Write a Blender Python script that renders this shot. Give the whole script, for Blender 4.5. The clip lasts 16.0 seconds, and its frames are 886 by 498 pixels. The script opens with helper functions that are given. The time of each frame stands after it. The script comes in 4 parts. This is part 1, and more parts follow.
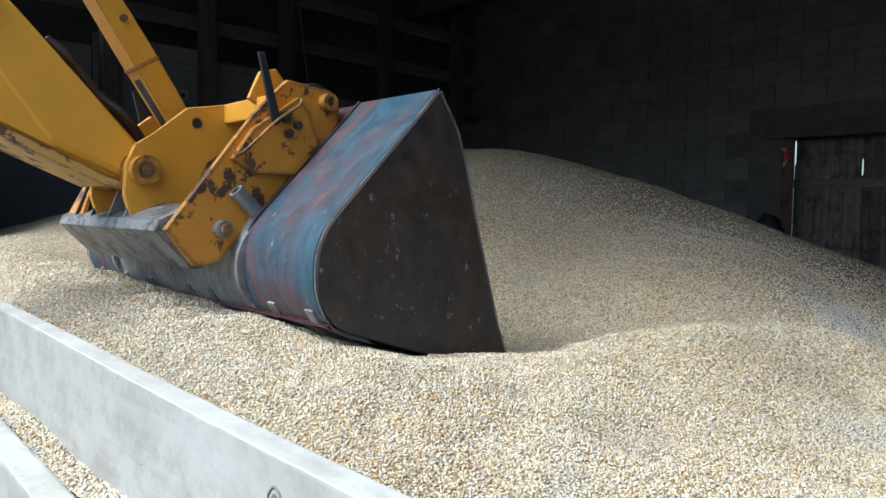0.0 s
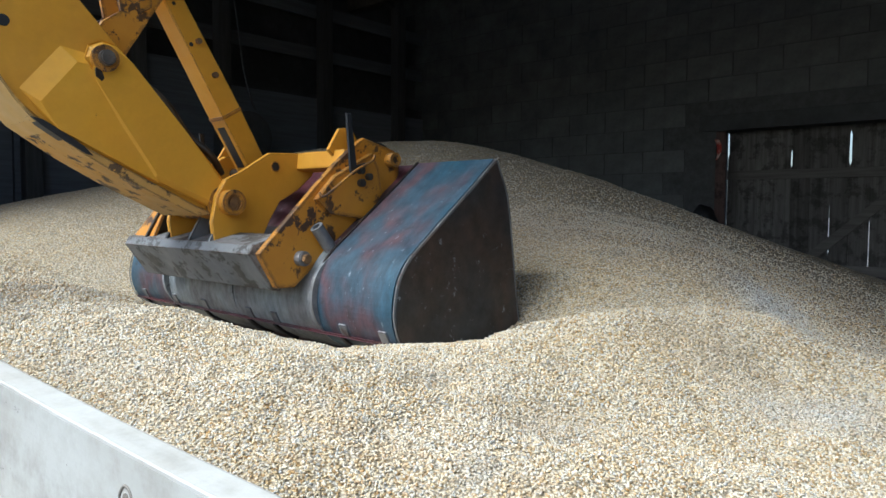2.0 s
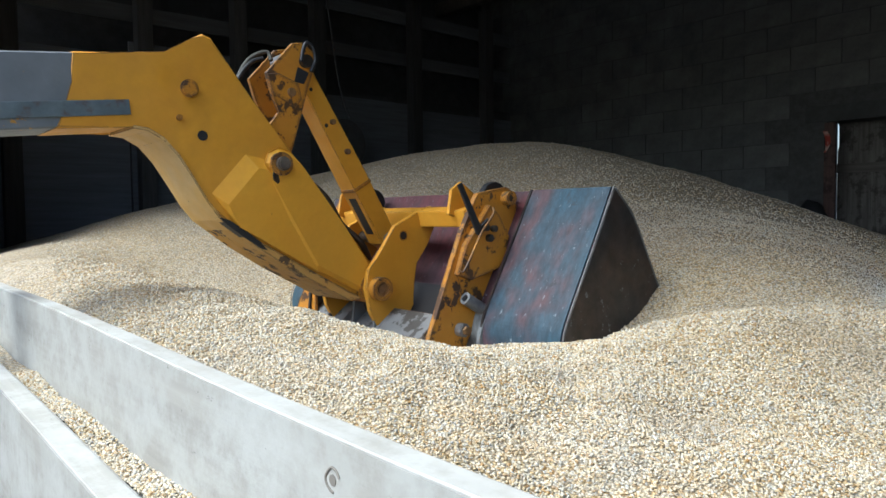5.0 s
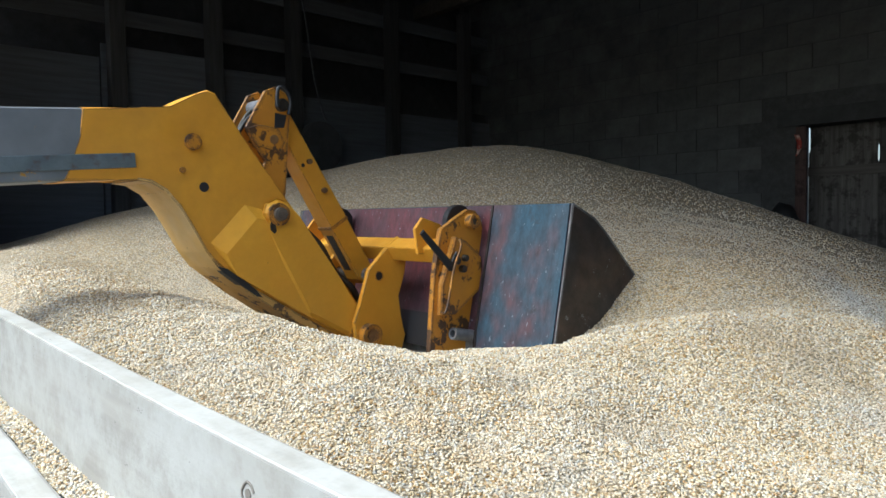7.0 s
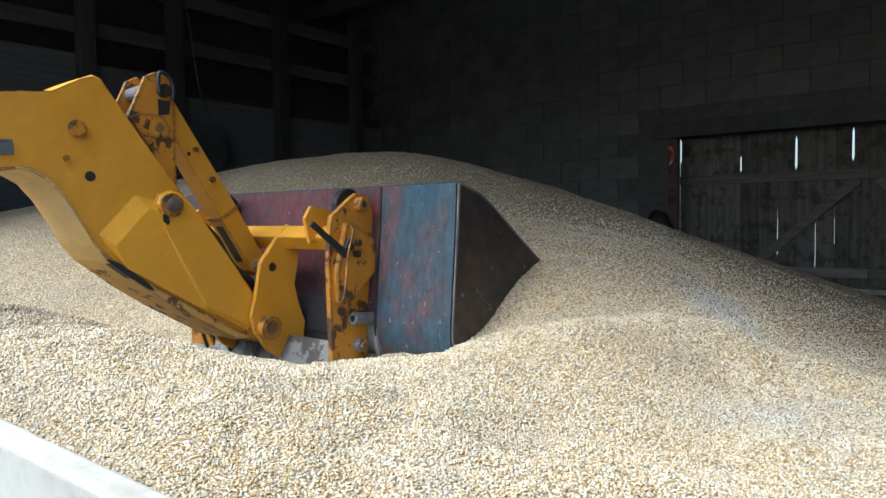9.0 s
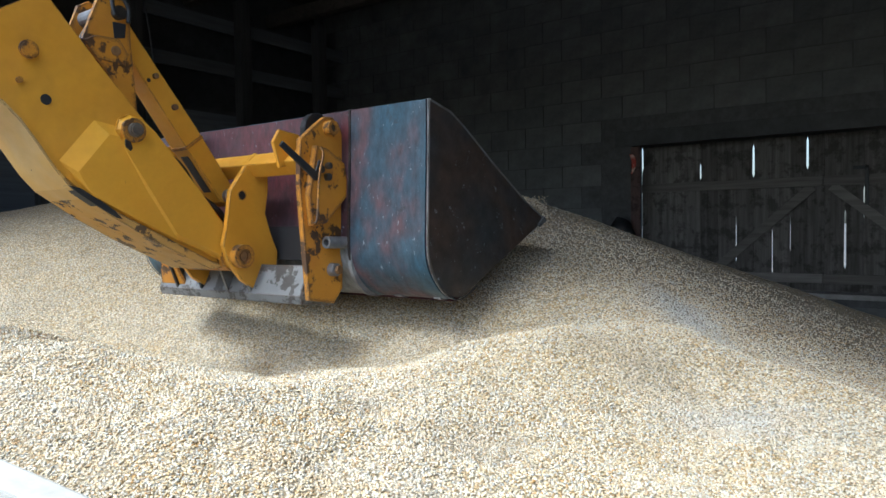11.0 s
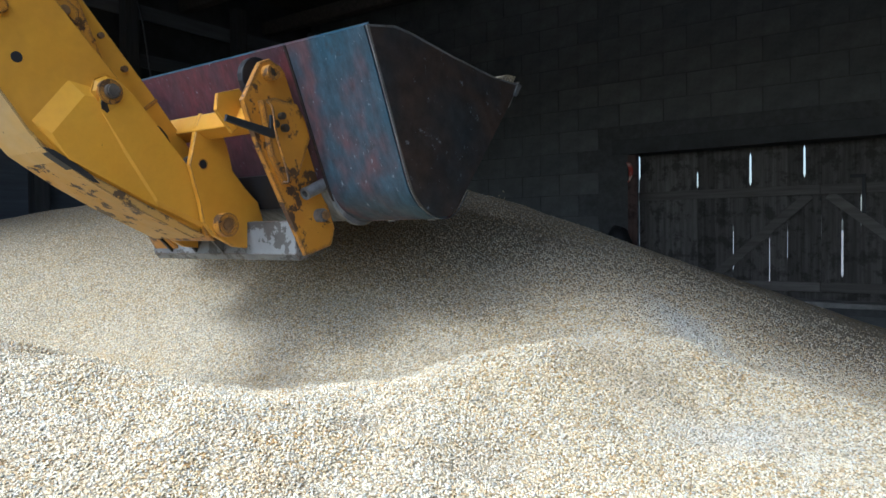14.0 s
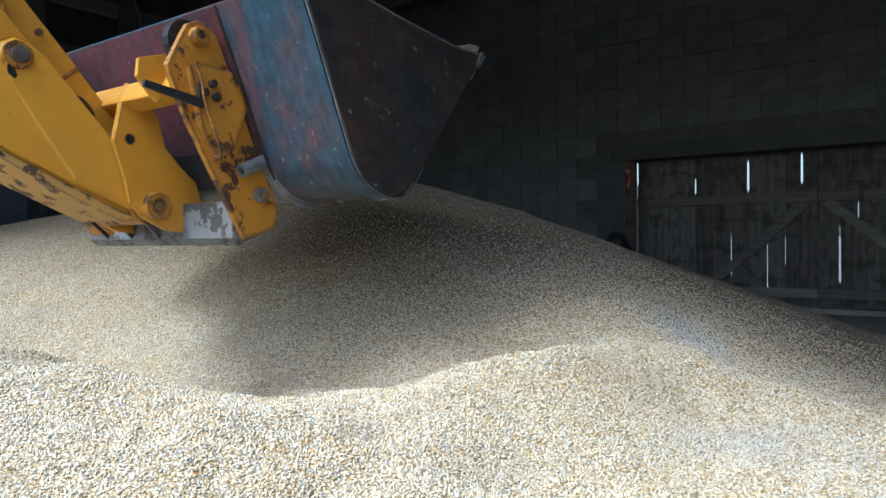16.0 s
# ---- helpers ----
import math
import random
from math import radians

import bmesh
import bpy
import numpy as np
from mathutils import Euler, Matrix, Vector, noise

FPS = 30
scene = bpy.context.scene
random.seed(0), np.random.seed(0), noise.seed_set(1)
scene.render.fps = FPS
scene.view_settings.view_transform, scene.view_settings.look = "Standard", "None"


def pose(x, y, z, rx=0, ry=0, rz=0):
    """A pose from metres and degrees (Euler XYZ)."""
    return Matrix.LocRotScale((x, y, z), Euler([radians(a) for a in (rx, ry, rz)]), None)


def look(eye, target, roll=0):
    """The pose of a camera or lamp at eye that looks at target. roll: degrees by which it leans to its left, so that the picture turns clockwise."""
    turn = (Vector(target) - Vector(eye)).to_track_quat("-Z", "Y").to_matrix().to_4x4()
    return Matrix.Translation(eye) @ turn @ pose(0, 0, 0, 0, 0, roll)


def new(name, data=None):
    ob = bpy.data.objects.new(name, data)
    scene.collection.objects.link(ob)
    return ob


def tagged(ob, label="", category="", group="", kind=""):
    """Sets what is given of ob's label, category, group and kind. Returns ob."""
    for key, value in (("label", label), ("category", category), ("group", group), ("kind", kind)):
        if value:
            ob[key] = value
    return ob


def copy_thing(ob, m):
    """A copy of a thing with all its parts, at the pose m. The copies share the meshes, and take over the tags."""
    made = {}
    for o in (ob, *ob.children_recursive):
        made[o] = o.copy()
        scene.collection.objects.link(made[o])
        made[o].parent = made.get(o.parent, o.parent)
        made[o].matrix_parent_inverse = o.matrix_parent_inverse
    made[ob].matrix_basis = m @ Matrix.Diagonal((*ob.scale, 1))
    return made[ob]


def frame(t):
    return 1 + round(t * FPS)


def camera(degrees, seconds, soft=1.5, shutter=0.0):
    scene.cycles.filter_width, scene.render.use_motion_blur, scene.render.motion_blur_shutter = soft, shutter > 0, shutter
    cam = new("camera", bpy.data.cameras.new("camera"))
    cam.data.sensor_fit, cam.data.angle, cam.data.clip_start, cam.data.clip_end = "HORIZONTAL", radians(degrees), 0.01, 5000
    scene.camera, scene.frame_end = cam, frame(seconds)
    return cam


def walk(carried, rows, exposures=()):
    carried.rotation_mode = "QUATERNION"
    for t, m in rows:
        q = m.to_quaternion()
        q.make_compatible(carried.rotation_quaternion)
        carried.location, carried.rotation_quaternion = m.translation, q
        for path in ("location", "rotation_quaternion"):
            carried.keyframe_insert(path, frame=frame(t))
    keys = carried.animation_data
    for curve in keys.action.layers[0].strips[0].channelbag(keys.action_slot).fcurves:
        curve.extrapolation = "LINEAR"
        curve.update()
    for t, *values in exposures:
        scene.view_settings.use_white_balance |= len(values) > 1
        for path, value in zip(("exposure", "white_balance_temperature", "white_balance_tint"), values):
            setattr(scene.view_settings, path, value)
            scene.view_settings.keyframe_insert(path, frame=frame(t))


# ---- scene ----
XC = -2.99          # centre line of the loader
EYE_Z = 1.55
cam = camera(65.05, 16.0, soft=1.5)
PATH = [
    (0, 0.007, -0.084, 1.563, 46.66, -2.80, -1.15),
    (0.5, 0.009, -0.052, 1.542, 46.67, -2.91, -0.93),
    (1, 0.017, -0.025, 1.533, 46.61, -2.93, -0.72),
    (1.5, 0.024, -0.006, 1.539, 45.97, -3.19, -0.59),
    (2, 0.026, 0.031, 1.528, 42.48, -2.99, -0.54),
    (2.5, 0.011, 0.030, 1.532, 40.74, -3.07, -0.50),
    (3, 0.000, 0.020, 1.531, 40.72, -2.99, -0.32),
    (3.5, -0.023, -0.048, 1.530, 40.75, -2.99, -0.26),
    (4, -0.039, -0.098, 1.521, 45.56, -3.06, 0.15),
    (4.2, -0.040, -0.105, 1.522, 47.69, -2.90, 0.29),
    (6.3, 0.008, -0.024, 1.530, 49.76, -2.78, 0.66),
    (6.5, 0.016, -0.019, 1.533, 49.22, -2.75, 0.68),
    (7, 0.023, -0.022, 1.537, 47.89, -2.67, 0.63),
    (7.5, 0.033, -0.011, 1.542, 47.39, -2.69, 0.73),
    (8, 0.039, -0.001, 1.549, 45.31, -2.57, 0.66),
    (8.5, 0.045, 0.015, 1.548, 42.77, -2.51, 0.63),
    (9, 0.048, 0.022, 1.552, 39.25, -2.37, 0.50),
    (9.2, 0.034, 0.050, 1.534, 38.92, -2.05, 0.63),
    (11.3, 0.027, 0.010, 1.567, 36.10, -1.90, 0.59),
    (11.5, 0.010, 0.014, 1.569, 36.10, -1.95, 0.50),
    (12, -0.006, 0.043, 1.566, 36.13, -1.89, 0.63),
    (12.5, -0.017, 0.048, 1.563, 36.16, -1.58, 0.67),
    (13, -0.017, 0.032, 1.560, 36.10, -1.46, 0.70),
    (13.5, -0.009, 0.028, 1.566, 36.01, -1.28, 0.71),
    (14, 0.002, 0.039, 1.579, 35.99, -1.27, 0.66),
    (14.5, -0.013, 0.018, 1.578, 35.92, -1.15, 0.70),
    (15, -0.016, 0.013, 1.580, 35.85, -1.03, 0.69),
    (15.5, -0.001, 0.020, 1.592, 35.82, -0.83, 0.70),
    (16, -0.015, 0.016, 1.586, 35.72, -0.81, 0.61),
]
walk(cam, [(t, pose(x, y, z, 90 + p, r, yw)) for t, x, y, z, yw, p, r in PATH],
     exposures=[(0.0, 0.93, 5790, 2.8), (4.0, 0.93, 5850, 2.8), (7.0, 0.94, 5960, 2.8), (9.0, 1.1, 5980, 2.8), (11.5, 1.17, 5680, 2.8), (16.0, 1.14, 5480, 2.8)])

# ---- light: a bright overcast sky outside the open front ----
world = bpy.data.worlds.new("world")
scene.world = world
world.use_nodes = True
wn = world.node_tree.nodes
sky = wn.new("ShaderNodeTexSky")
sky.sky_type, sky.sun_disc = "NISHITA", False
sky.sun_elevation, sky.sun_rotation = radians(55), radians(191)
sky.dust_density, sky.air_density = 4.5, 1.0
wn["Background"].inputs["Strength"].default_value = 0.165
world.node_tree.links.new(sky.outputs[0], wn["Background"].inputs["Color"])
sun = new("sun", bpy.data.lights.new("sun", "SUN"))
sun.data.energy, sun.data.angle, sun.data.color = 1.45, radians(25), (0.945, 0.985, 1.0)
sun.matrix_world = look((-2.62, -4.63, 9.14), (-1.5, 1.0, 1.0))

# ---- materials ----


class Mat:
    """A node material under construction."""

    def __init__(self, name, rough=0.6, metal=0.0, spec=0.5):
        self.m = bpy.data.materials.new(name)
        self.m.use_nodes = True
        self.t = self.m.node_tree
        self.b = self.t.nodes["Principled BSDF"]
        self.b.inputs["Roughness"].default_value = rough
        self.b.inputs["Metallic"].default_value = metal
        self.b.inputs["Specular IOR Level"].default_value = spec
        self.co = self.node("ShaderNodeTexCoord").outputs["Object"]

    def node(self, kind, **inputs):
        n = self.t.nodes.new(kind)
        for k, v in inputs.items():
            sock = n.inputs[k.replace("_", " ")]
            if hasattr(v, "is_linked"):
                self.t.links.new(v, sock)
            else:
                sock.default_value = v
        return n

    def noise(self, scale, detail=4, rough=0.55, co=None, stretch=None):
        co = co or self.co
        if stretch:
            mp = self.node("ShaderNodeMapping", Vector=co)
            mp.inputs["Scale"].default_value = stretch
            co = mp.outputs[0]
        return self.node("ShaderNodeTexNoise", Vector=co, Scale=scale, Detail=detail, Roughness=rough).outputs["Fac"]

    def ramp(self, fac, stops):
        r = self.node("ShaderNodeValToRGB", Fac=fac)
        e = r.color_ramp.elements
        while len(e) < len(stops):
            e.new(0.5)
        for el, (p, c) in zip(e, stops):
            el.position = p
            el.color = (*c, 1) if hasattr(c, "__len__") else (c, c, c, 1)
        return r.outputs["Color"]

    def mix(self, fac, a, b, mode="MIX"):
        n = self.t.nodes.new("ShaderNodeMix")
        n.data_type, n.blend_type = "RGBA", mode
        for sock, v in ((n.inputs[0], fac), (n.inputs[6], a), (n.inputs[7], b)):
            if hasattr(v, "is_linked"):
                self.t.links.new(v, sock)
            elif hasattr(v, "__len__"):
                sock.default_value = (*v, 1)
            else:
                sock.default_value = v
        return n.outputs[2]

    def math(self, op, a, b=0.0):
        n = self.t.nodes.new("ShaderNodeMath")
        n.operation = op
        for sock, v in ((n.inputs[0], a), (n.inputs[1], b)):
            if hasattr(v, "is_linked"):
                self.t.links.new(v, sock)
            else:
                sock.default_value = v
        return n.outputs[0]

    def colour(self, c):
        if hasattr(c, "is_linked"):
            self.t.links.new(c, self.b.inputs["Base Color"])
        else:
            self.b.inputs["Base Color"].default_value = (*c, 1)
        return self

    def rough(self, f):
        self.t.links.new(f, self.b.inputs["Roughness"])
        return self

    def bump(self, f, dist, strength=0.6):
        n = self.node("ShaderNodeBump", Height=f, Distance=dist, Strength=strength)
        self.t.links.new(n.outputs[0], self.b.inputs["Normal"])
        return self


def painted(name, paint, dark, chip_at, rust=(0.09, 0.04, 0.02), rough=0.45, scratch=0.0, fade_at=0.7, edge=0.0):
    """Worn machine paint: fading at large scale, chips down to rusty primer, grime."""
    k = Mat(name, rough)
    fade = k.ramp(k.noise(3.5, 5), [(0.3, dark), (fade_at, paint)])
    chips = k.ramp(k.noise(9, 8, 0.68), [(chip_at, 0.0), (chip_at + 0.025, 1.0)])
    c = k.mix(chips, fade, rust)
    if scratch:
        s = k.ramp(k.noise(26, 5, 0.7, stretch=(1.0, 0.35, 1.0)), [(0.655, 0.0), (0.72, scratch)])
        c = k.mix(s, c, (0.33, 0.36, 0.4))
    grime = k.ramp(k.noise(1.7, 6, 0.7), [(0.42, 0.0), (0.75, 0.5)])
    c = k.mix(grime, c, tuple(v * 0.45 + 0.01 for v in paint))
    if edge:
        # paint rubbed off along the edges of the plates, in an uneven line
        bev = k.t.nodes.new("ShaderNodeBevel")
        bev.samples = 4
        bev.inputs["Radius"].default_value = edge
        geo = k.t.nodes.new("ShaderNodeNewGeometry")
        dot = k.t.nodes.new("ShaderNodeVectorMath")
        dot.operation = "DOT_PRODUCT"
        k.t.links.new(bev.outputs[0], dot.inputs[0])
        k.t.links.new(geo.outputs["Normal"], dot.inputs[1])
        bent = k.math("SUBTRACT", 1.0, dot.outputs["Value"])
        worn = k.math("MULTIPLY", k.math("MULTIPLY", bent, 14.0), k.ramp(k.noise(16, 6, 0.7), [(0.40, 0.0), (0.60, 1.0)]))
        c = k.mix(k.ramp(worn, [(0.15, 0.0), (0.5, 0.9)]), c, (0.075, 0.045, 0.03))
    k.colour(c)
    k.rough(k.ramp(k.noise(12, 4), [(0.3, rough - 0.1), (0.7, rough + 0.2)]))
    k.bump(k.mix(0.5, chips, k.noise(60, 3)), 0.0015, 0.5)
    return k.m


def steel(name, light, dark, rough=0.5, metal=0.6):
    k = Mat(name, rough, metal)
    c = k.ramp(k.noise(6, 7, 0.65), [(0.32, dark), (0.68, light)])
    r = k.ramp(k.noise(14, 6, 0.7), [(0.55, 0.0), (0.68, 0.7)])
    k.colour(k.mix(r, c, (0.10, 0.055, 0.035)))
    k.rough(k.ramp(k.noise(20, 4), [(0.3, rough - 0.12), (0.7, rough + 0.2)]))
    k.bump(k.noise(80, 4), 0.001, 0.5)
    return k.m


YELLOW = painted("yellow_paint", (0.75, 0.375, 0.034), (0.58, 0.268, 0.022), 0.70, rough=0.42, edge=0.006)
YELLOW_WORN = painted("worn_yellow_paint", (0.64, 0.29, 0.026), (0.44, 0.18, 0.018), 0.545, rust=(0.06, 0.032, 0.02), edge=0.03)
YELLOW_PLAIN = painted("smooth_yellow_paint", (0.82, 0.425, 0.036), (0.66, 0.315, 0.024), 0.70, rough=0.42)
BEAM = painted("worn_beam_steel", (0.25, 0.262, 0.275), (0.10, 0.105, 0.112), 0.52, rust=(0.05, 0.046, 0.042), rough=0.45, scratch=0.8, edge=0.012)
DUSTY_YELLOW = painted("dusty_yellow_paint", (0.64, 0.42, 0.15), (0.60, 0.32, 0.06), 0.55, rust=(0.08, 0.05, 0.032), rough=0.6, edge=0.012)


BELLY = painted("pale_belly_paint", (0.68, 0.47, 0.20), (0.64, 0.38, 0.09), 0.68, rough=0.55, edge=0.01)


def bucket_sheet(name, cool, mid, warm, lean=0.0):
    """Old bucket sheet: blotches of two paints and bare rust drawn down the sheet, pale flecks and dark scuffs."""
    k = Mat(name, 0.55)
    streak = k.noise(2.3, 5, 0.52, stretch=(1.35, 0.8, 0.8))
    if lean:
        # the cool paint has lasted best towards the ends of the bucket
        across = k.node("ShaderNodeSeparateXYZ", Vector=k.co).outputs[0]
        streak = k.math("SUBTRACT", streak, k.math("MULTIPLY", k.math("SUBTRACT", k.math("ABSOLUTE", across), 0.93), lean))
    c = k.ramp(streak, [(0.36, cool), (0.50, mid), (0.60, warm), (0.69, mid), (0.78, cool)])
    fine = k.ramp(k.noise(17, 6, 0.7, stretch=(2.0, 0.8, 0.8)), [(0.3, 0.55), (0.7, 1.35)])
    c = k.mix(1.0, c, fine, "MULTIPLY")
    fleck = k.ramp(k.noise(34, 5, 0.72, stretch=(1.2, 0.6, 0.6)), [(0.635, 0.0), (0.69, 0.75)])
    c = k.mix(fleck, c, (0.26, 0.31, 0.36))
    scuff = k.ramp(k.noise(7, 7, 0.75), [(0.6, 0.0), (0.68, 0.8)])
    c = k.mix(scuff, c, (0.03, 0.026, 0.028))
    k.colour(c)
    k.rough(k.ramp(k.noise(12, 4), [(0.3, 0.34), (0.7, 0.62)]))
    k.bump(k.noise(30, 5, 0.7), 0.0015, 0.5)
    return k.m


BLUE = bucket_sheet("blue_rusty_sheet", (0.024, 0.074, 0.115), (0.038, 0.068, 0.098), (0.092, 0.052, 0.062), 0.42)
RED = bucket_sheet("red_rusty_sheet", (0.05, 0.035, 0.046), (0.075, 0.032, 0.042), (0.12, 0.030, 0.038))
END_SHEET = bucket_sheet("dark_rusty_sheet", (0.022, 0.036, 0.048), (0.034, 0.033, 0.035), (0.055, 0.038, 0.031))
SLATE = bucket_sheet("slate_grey_sheet", (0.18, 0.21, 0.235), (0.24, 0.26, 0.27), (0.18, 0.175, 0.18))
BOOM_GREY = painted("worn_boom_grey", (0.20, 0.225, 0.25), (0.12, 0.14, 0.16), 0.63, rust=(0.5, 0.26, 0.03), rough=0.5)
EDGE = steel("rubbed_edge", (0.24, 0.25, 0.26), (0.07, 0.075, 0.08), 0.55, 0.4)
PIN = steel("worn_pin_steel", (0.20, 0.185, 0.17), (0.07, 0.062, 0.055), 0.45, 0.5)
PLATE = steel("dark_rusty_plate", (0.05, 0.040, 0.036), (0.016, 0.018, 0.022), 0.5, 0.4)
GREY_STEEL = steel("worn_grey_steel", (0.33, 0.34, 0.36), (0.12, 0.125, 0.14), 0.45, 0.6)
BRIGHT_STEEL = steel("rubbed_steel", (0.55, 0.56, 0.58), (0.26, 0.26, 0.28), 0.35, 0.8)
BLACK = Mat("black_iron_and_shade", 0.55).colour((0.016, 0.018, 0.022)).m
RUSTY = steel("rusty_pin", (0.30, 0.17, 0.07), (0.10, 0.06, 0.035), 0.6, 0.3)
GREASE = steel("greasy_pin", (0.10, 0.085, 0.07), (0.025, 0.022, 0.02), 0.4, 0.6)


def concrete(name, light, dark, scale=1.0, rough=0.9):
    k = Mat(name, rough, 0, 0.3)
    big = k.ramp(k.noise(0.8 * scale, 6, 0.65), [(0.3, dark), (0.72, light)])
    spots = k.ramp(k.noise(6 * scale, 8, 0.7), [(0.35, 0.7), (0.65, 1.05)])
    k.colour(k.mix(1.0, big, spots, "MULTIPLY"))
    k.bump(k.noise(38 * scale, 6, 0.7), 0.004, 0.7)
    return k.m


def block_mat():
    """Dusty grey blocks; each takes its own shade."""
    k = Mat("dusty_block", 0.95, 0, 0.2)
    rnd = k.node("ShaderNodeObjectInfo").outputs["Random"]
    isl = k.node("ShaderNodeNewGeometry").outputs["Random Per Island"]
    r = k.math("FRACT", k.math("ADD", rnd, isl))
    base = k.ramp(r, [(0.0, (0.128, 0.136, 0.138)), (1.0, (0.158, 0.163, 0.163))])
    st = k.ramp(k.noise(2.2, 7, 0.7), [(0.3, 0.55), (0.7, 1.1)])
    k.colour(k.mix(1.0, base, st, "MULTIPLY"))
    k.bump(k.noise(45, 6, 0.7), 0.004, 0.8)
    return k.m


def wood(name, light, dark, along, scale=1.0, rough=0.85, blotch=0.0):
    """Sawn weathered wood, its grain along one axis."""
    k = Mat(name, rough, 0, 0.25)
    st = [22.0, 22.0, 22.0]
    st["xyz".index(along)] = 1.2
    g = k.noise(1.0 * scale, 8, 0.65, stretch=st)
    rnd = k.node("ShaderNodeObjectInfo").outputs["Random"]
    c = k.ramp(g, [(0.3, dark), (0.7, light)])
    shade = k.ramp(rnd, [(0.0, 0.65), (1.0, 1.15)])
    c = k.mix(1.0, c, shade, "MULTIPLY")
    if blotch:
        b = k.ramp(k.noise(5, 7, 0.7), [(0.5, 0.0), (0.58, blotch)])
        c = k.mix(b, c, tuple(v * 0.3 for v in dark))
    k.colour(c)
    k.bump(g, 0.003, 0.7)
    return k.m


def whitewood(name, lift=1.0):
    """The pale, dusty, once whitewashed board across the opening; lift scales its tones, more for the lit top."""
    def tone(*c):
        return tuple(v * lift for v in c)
    k = Mat(name, 0.75, 0, 0.3)
    g = k.noise(1.0, 8, 0.6, stretch=(1.0, 26, 26))
    c = k.ramp(g, [(0.25, tone(0.27, 0.265, 0.243)), (0.75, tone(0.385, 0.38, 0.352))])
    wash = k.ramp(k.noise(5.5, 8, 0.72), [(0.42, 0.0), (0.60, 0.85)])
    c = k.mix(wash, c, tone(0.43, 0.44, 0.425))
    dirt = k.ramp(k.noise(11, 7, 0.72), [(0.58, 0.0), (0.7, 0.35)])
    c = k.mix(dirt, c, tone(0.25, 0.243, 0.222))
    dent = k.ramp(k.noise(30, 5, 0.75, stretch=(0.5, 1.0, 1.0)), [(0.66, 0.0), (0.70, 0.8)])
    c = k.mix(dent, c, (0.13, 0.125, 0.115))
    k.colour(c)
    k.bump(k.mix(0.5, g, k.noise(50, 4)), 0.0025, 0.6)
    return k.m


CONCRETE = concrete("concrete", (0.34, 0.335, 0.32), (0.2, 0.195, 0.185))
YARD = concrete("yard_concrete", (0.20, 0.19, 0.175), (0.11, 0.105, 0.095))
DARK_FLOOR = concrete("dusty_floor", (0.22, 0.20, 0.17), (0.13, 0.12, 0.1))
PLASTER = concrete("dark_plaster", (0.10, 0.104, 0.107), (0.062, 0.065, 0.068), 0.8)
MORTAR = concrete("mortar", (0.11, 0.114, 0.115), (0.08, 0.081, 0.083), 2.0)
BLOCK = block_mat()
GATE_WOOD = wood("grey_gate_plank", (0.20, 0.19, 0.18), (0.075, 0.07, 0.065), "z", blotch=0.6)
RAIL_WOOD = wood("grey_gate_rail", (0.21, 0.20, 0.185), (0.11, 0.10, 0.095), "x")
BEAM_WOOD = wood("dark_beam", (0.11, 0.095, 0.08), (0.05, 0.045, 0.04), "y")
POST_WOOD = wood("dark_post", (0.10, 0.10, 0.10), (0.055, 0.055, 0.056), "z")
SLAT_WOOD = wood("dusty_slat", (0.165, 0.175, 0.19), (0.10, 0.107, 0.117), "y")
PANEL_WOOD = wood("dusty_panel", (0.18, 0.195, 0.22), (0.12, 0.13, 0.148), "y")
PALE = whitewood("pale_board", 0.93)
# lighter copy for the board's top, with the light from above in its colour
PALE_TOP = whitewood("rubbed_lit_board_top", 1.2)
KNOT = Mat("dark_knot", 0.8).colour((0.17, 0.155, 0.135)).m


def grain_mat():
    """Shelled maize: kernel-sized cells in yellow, cream and pale grey, with paler dusty drifts. Shade between the
    kernels is put into the colour.
    """
    k = Mat("maize_grain", 0.55, 0, 0.35)
    warp = k.node("ShaderNodeTexNoise", Vector=k.co, Scale=60.0, Detail=2.0).outputs["Color"]
    add = k.t.nodes.new("ShaderNodeVectorMath")
    add.operation = "MULTIPLY_ADD"
    k.t.links.new(warp, add.inputs[0])
    add.inputs[1].default_value = (0.006, 0.006, 0.006)
    k.t.links.new(k.co, add.inputs[2])
    v = k.node("ShaderNodeTexVoronoi", Vector=add.outputs[0], Scale=105.0, Randomness=1.0)
    sep = k.node("ShaderNodeSeparateColor", Color=v.outputs["Color"])
    cell = k.ramp(sep.outputs[0], GRAIN_RAMP)
    # shade between kernels painted in: the colour darkens towards the cell edges
    gap_shade = k.ramp(v.outputs["Distance"], [(0.30, 1.10), (0.70, 0.46)])
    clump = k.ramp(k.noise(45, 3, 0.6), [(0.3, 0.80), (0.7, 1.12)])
    # ochre mixed in: the warmer tone of shaded grain put into the colour
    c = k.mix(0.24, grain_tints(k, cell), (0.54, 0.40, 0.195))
    k.colour(k.mix(1.0, k.mix(1.0, c, gap_shade, "MULTIPLY"), clump, "MULTIPLY"))
    h = k.ramp(v.outputs["Distance"], [(0.0, 1.0), (0.75, 0.0)])
    k.bump(h, 0.006, 1.0)
    return k.m


GRAIN_RAMP = [(0.0, (0.36, 0.215, 0.075)), (0.17, (0.56, 0.44, 0.255)), (0.45, (0.64, 0.565, 0.42)),
              (0.72, (0.70, 0.65, 0.545)), (0.9, (0.47, 0.485, 0.47)), (1.0, (0.43, 0.25, 0.075))]


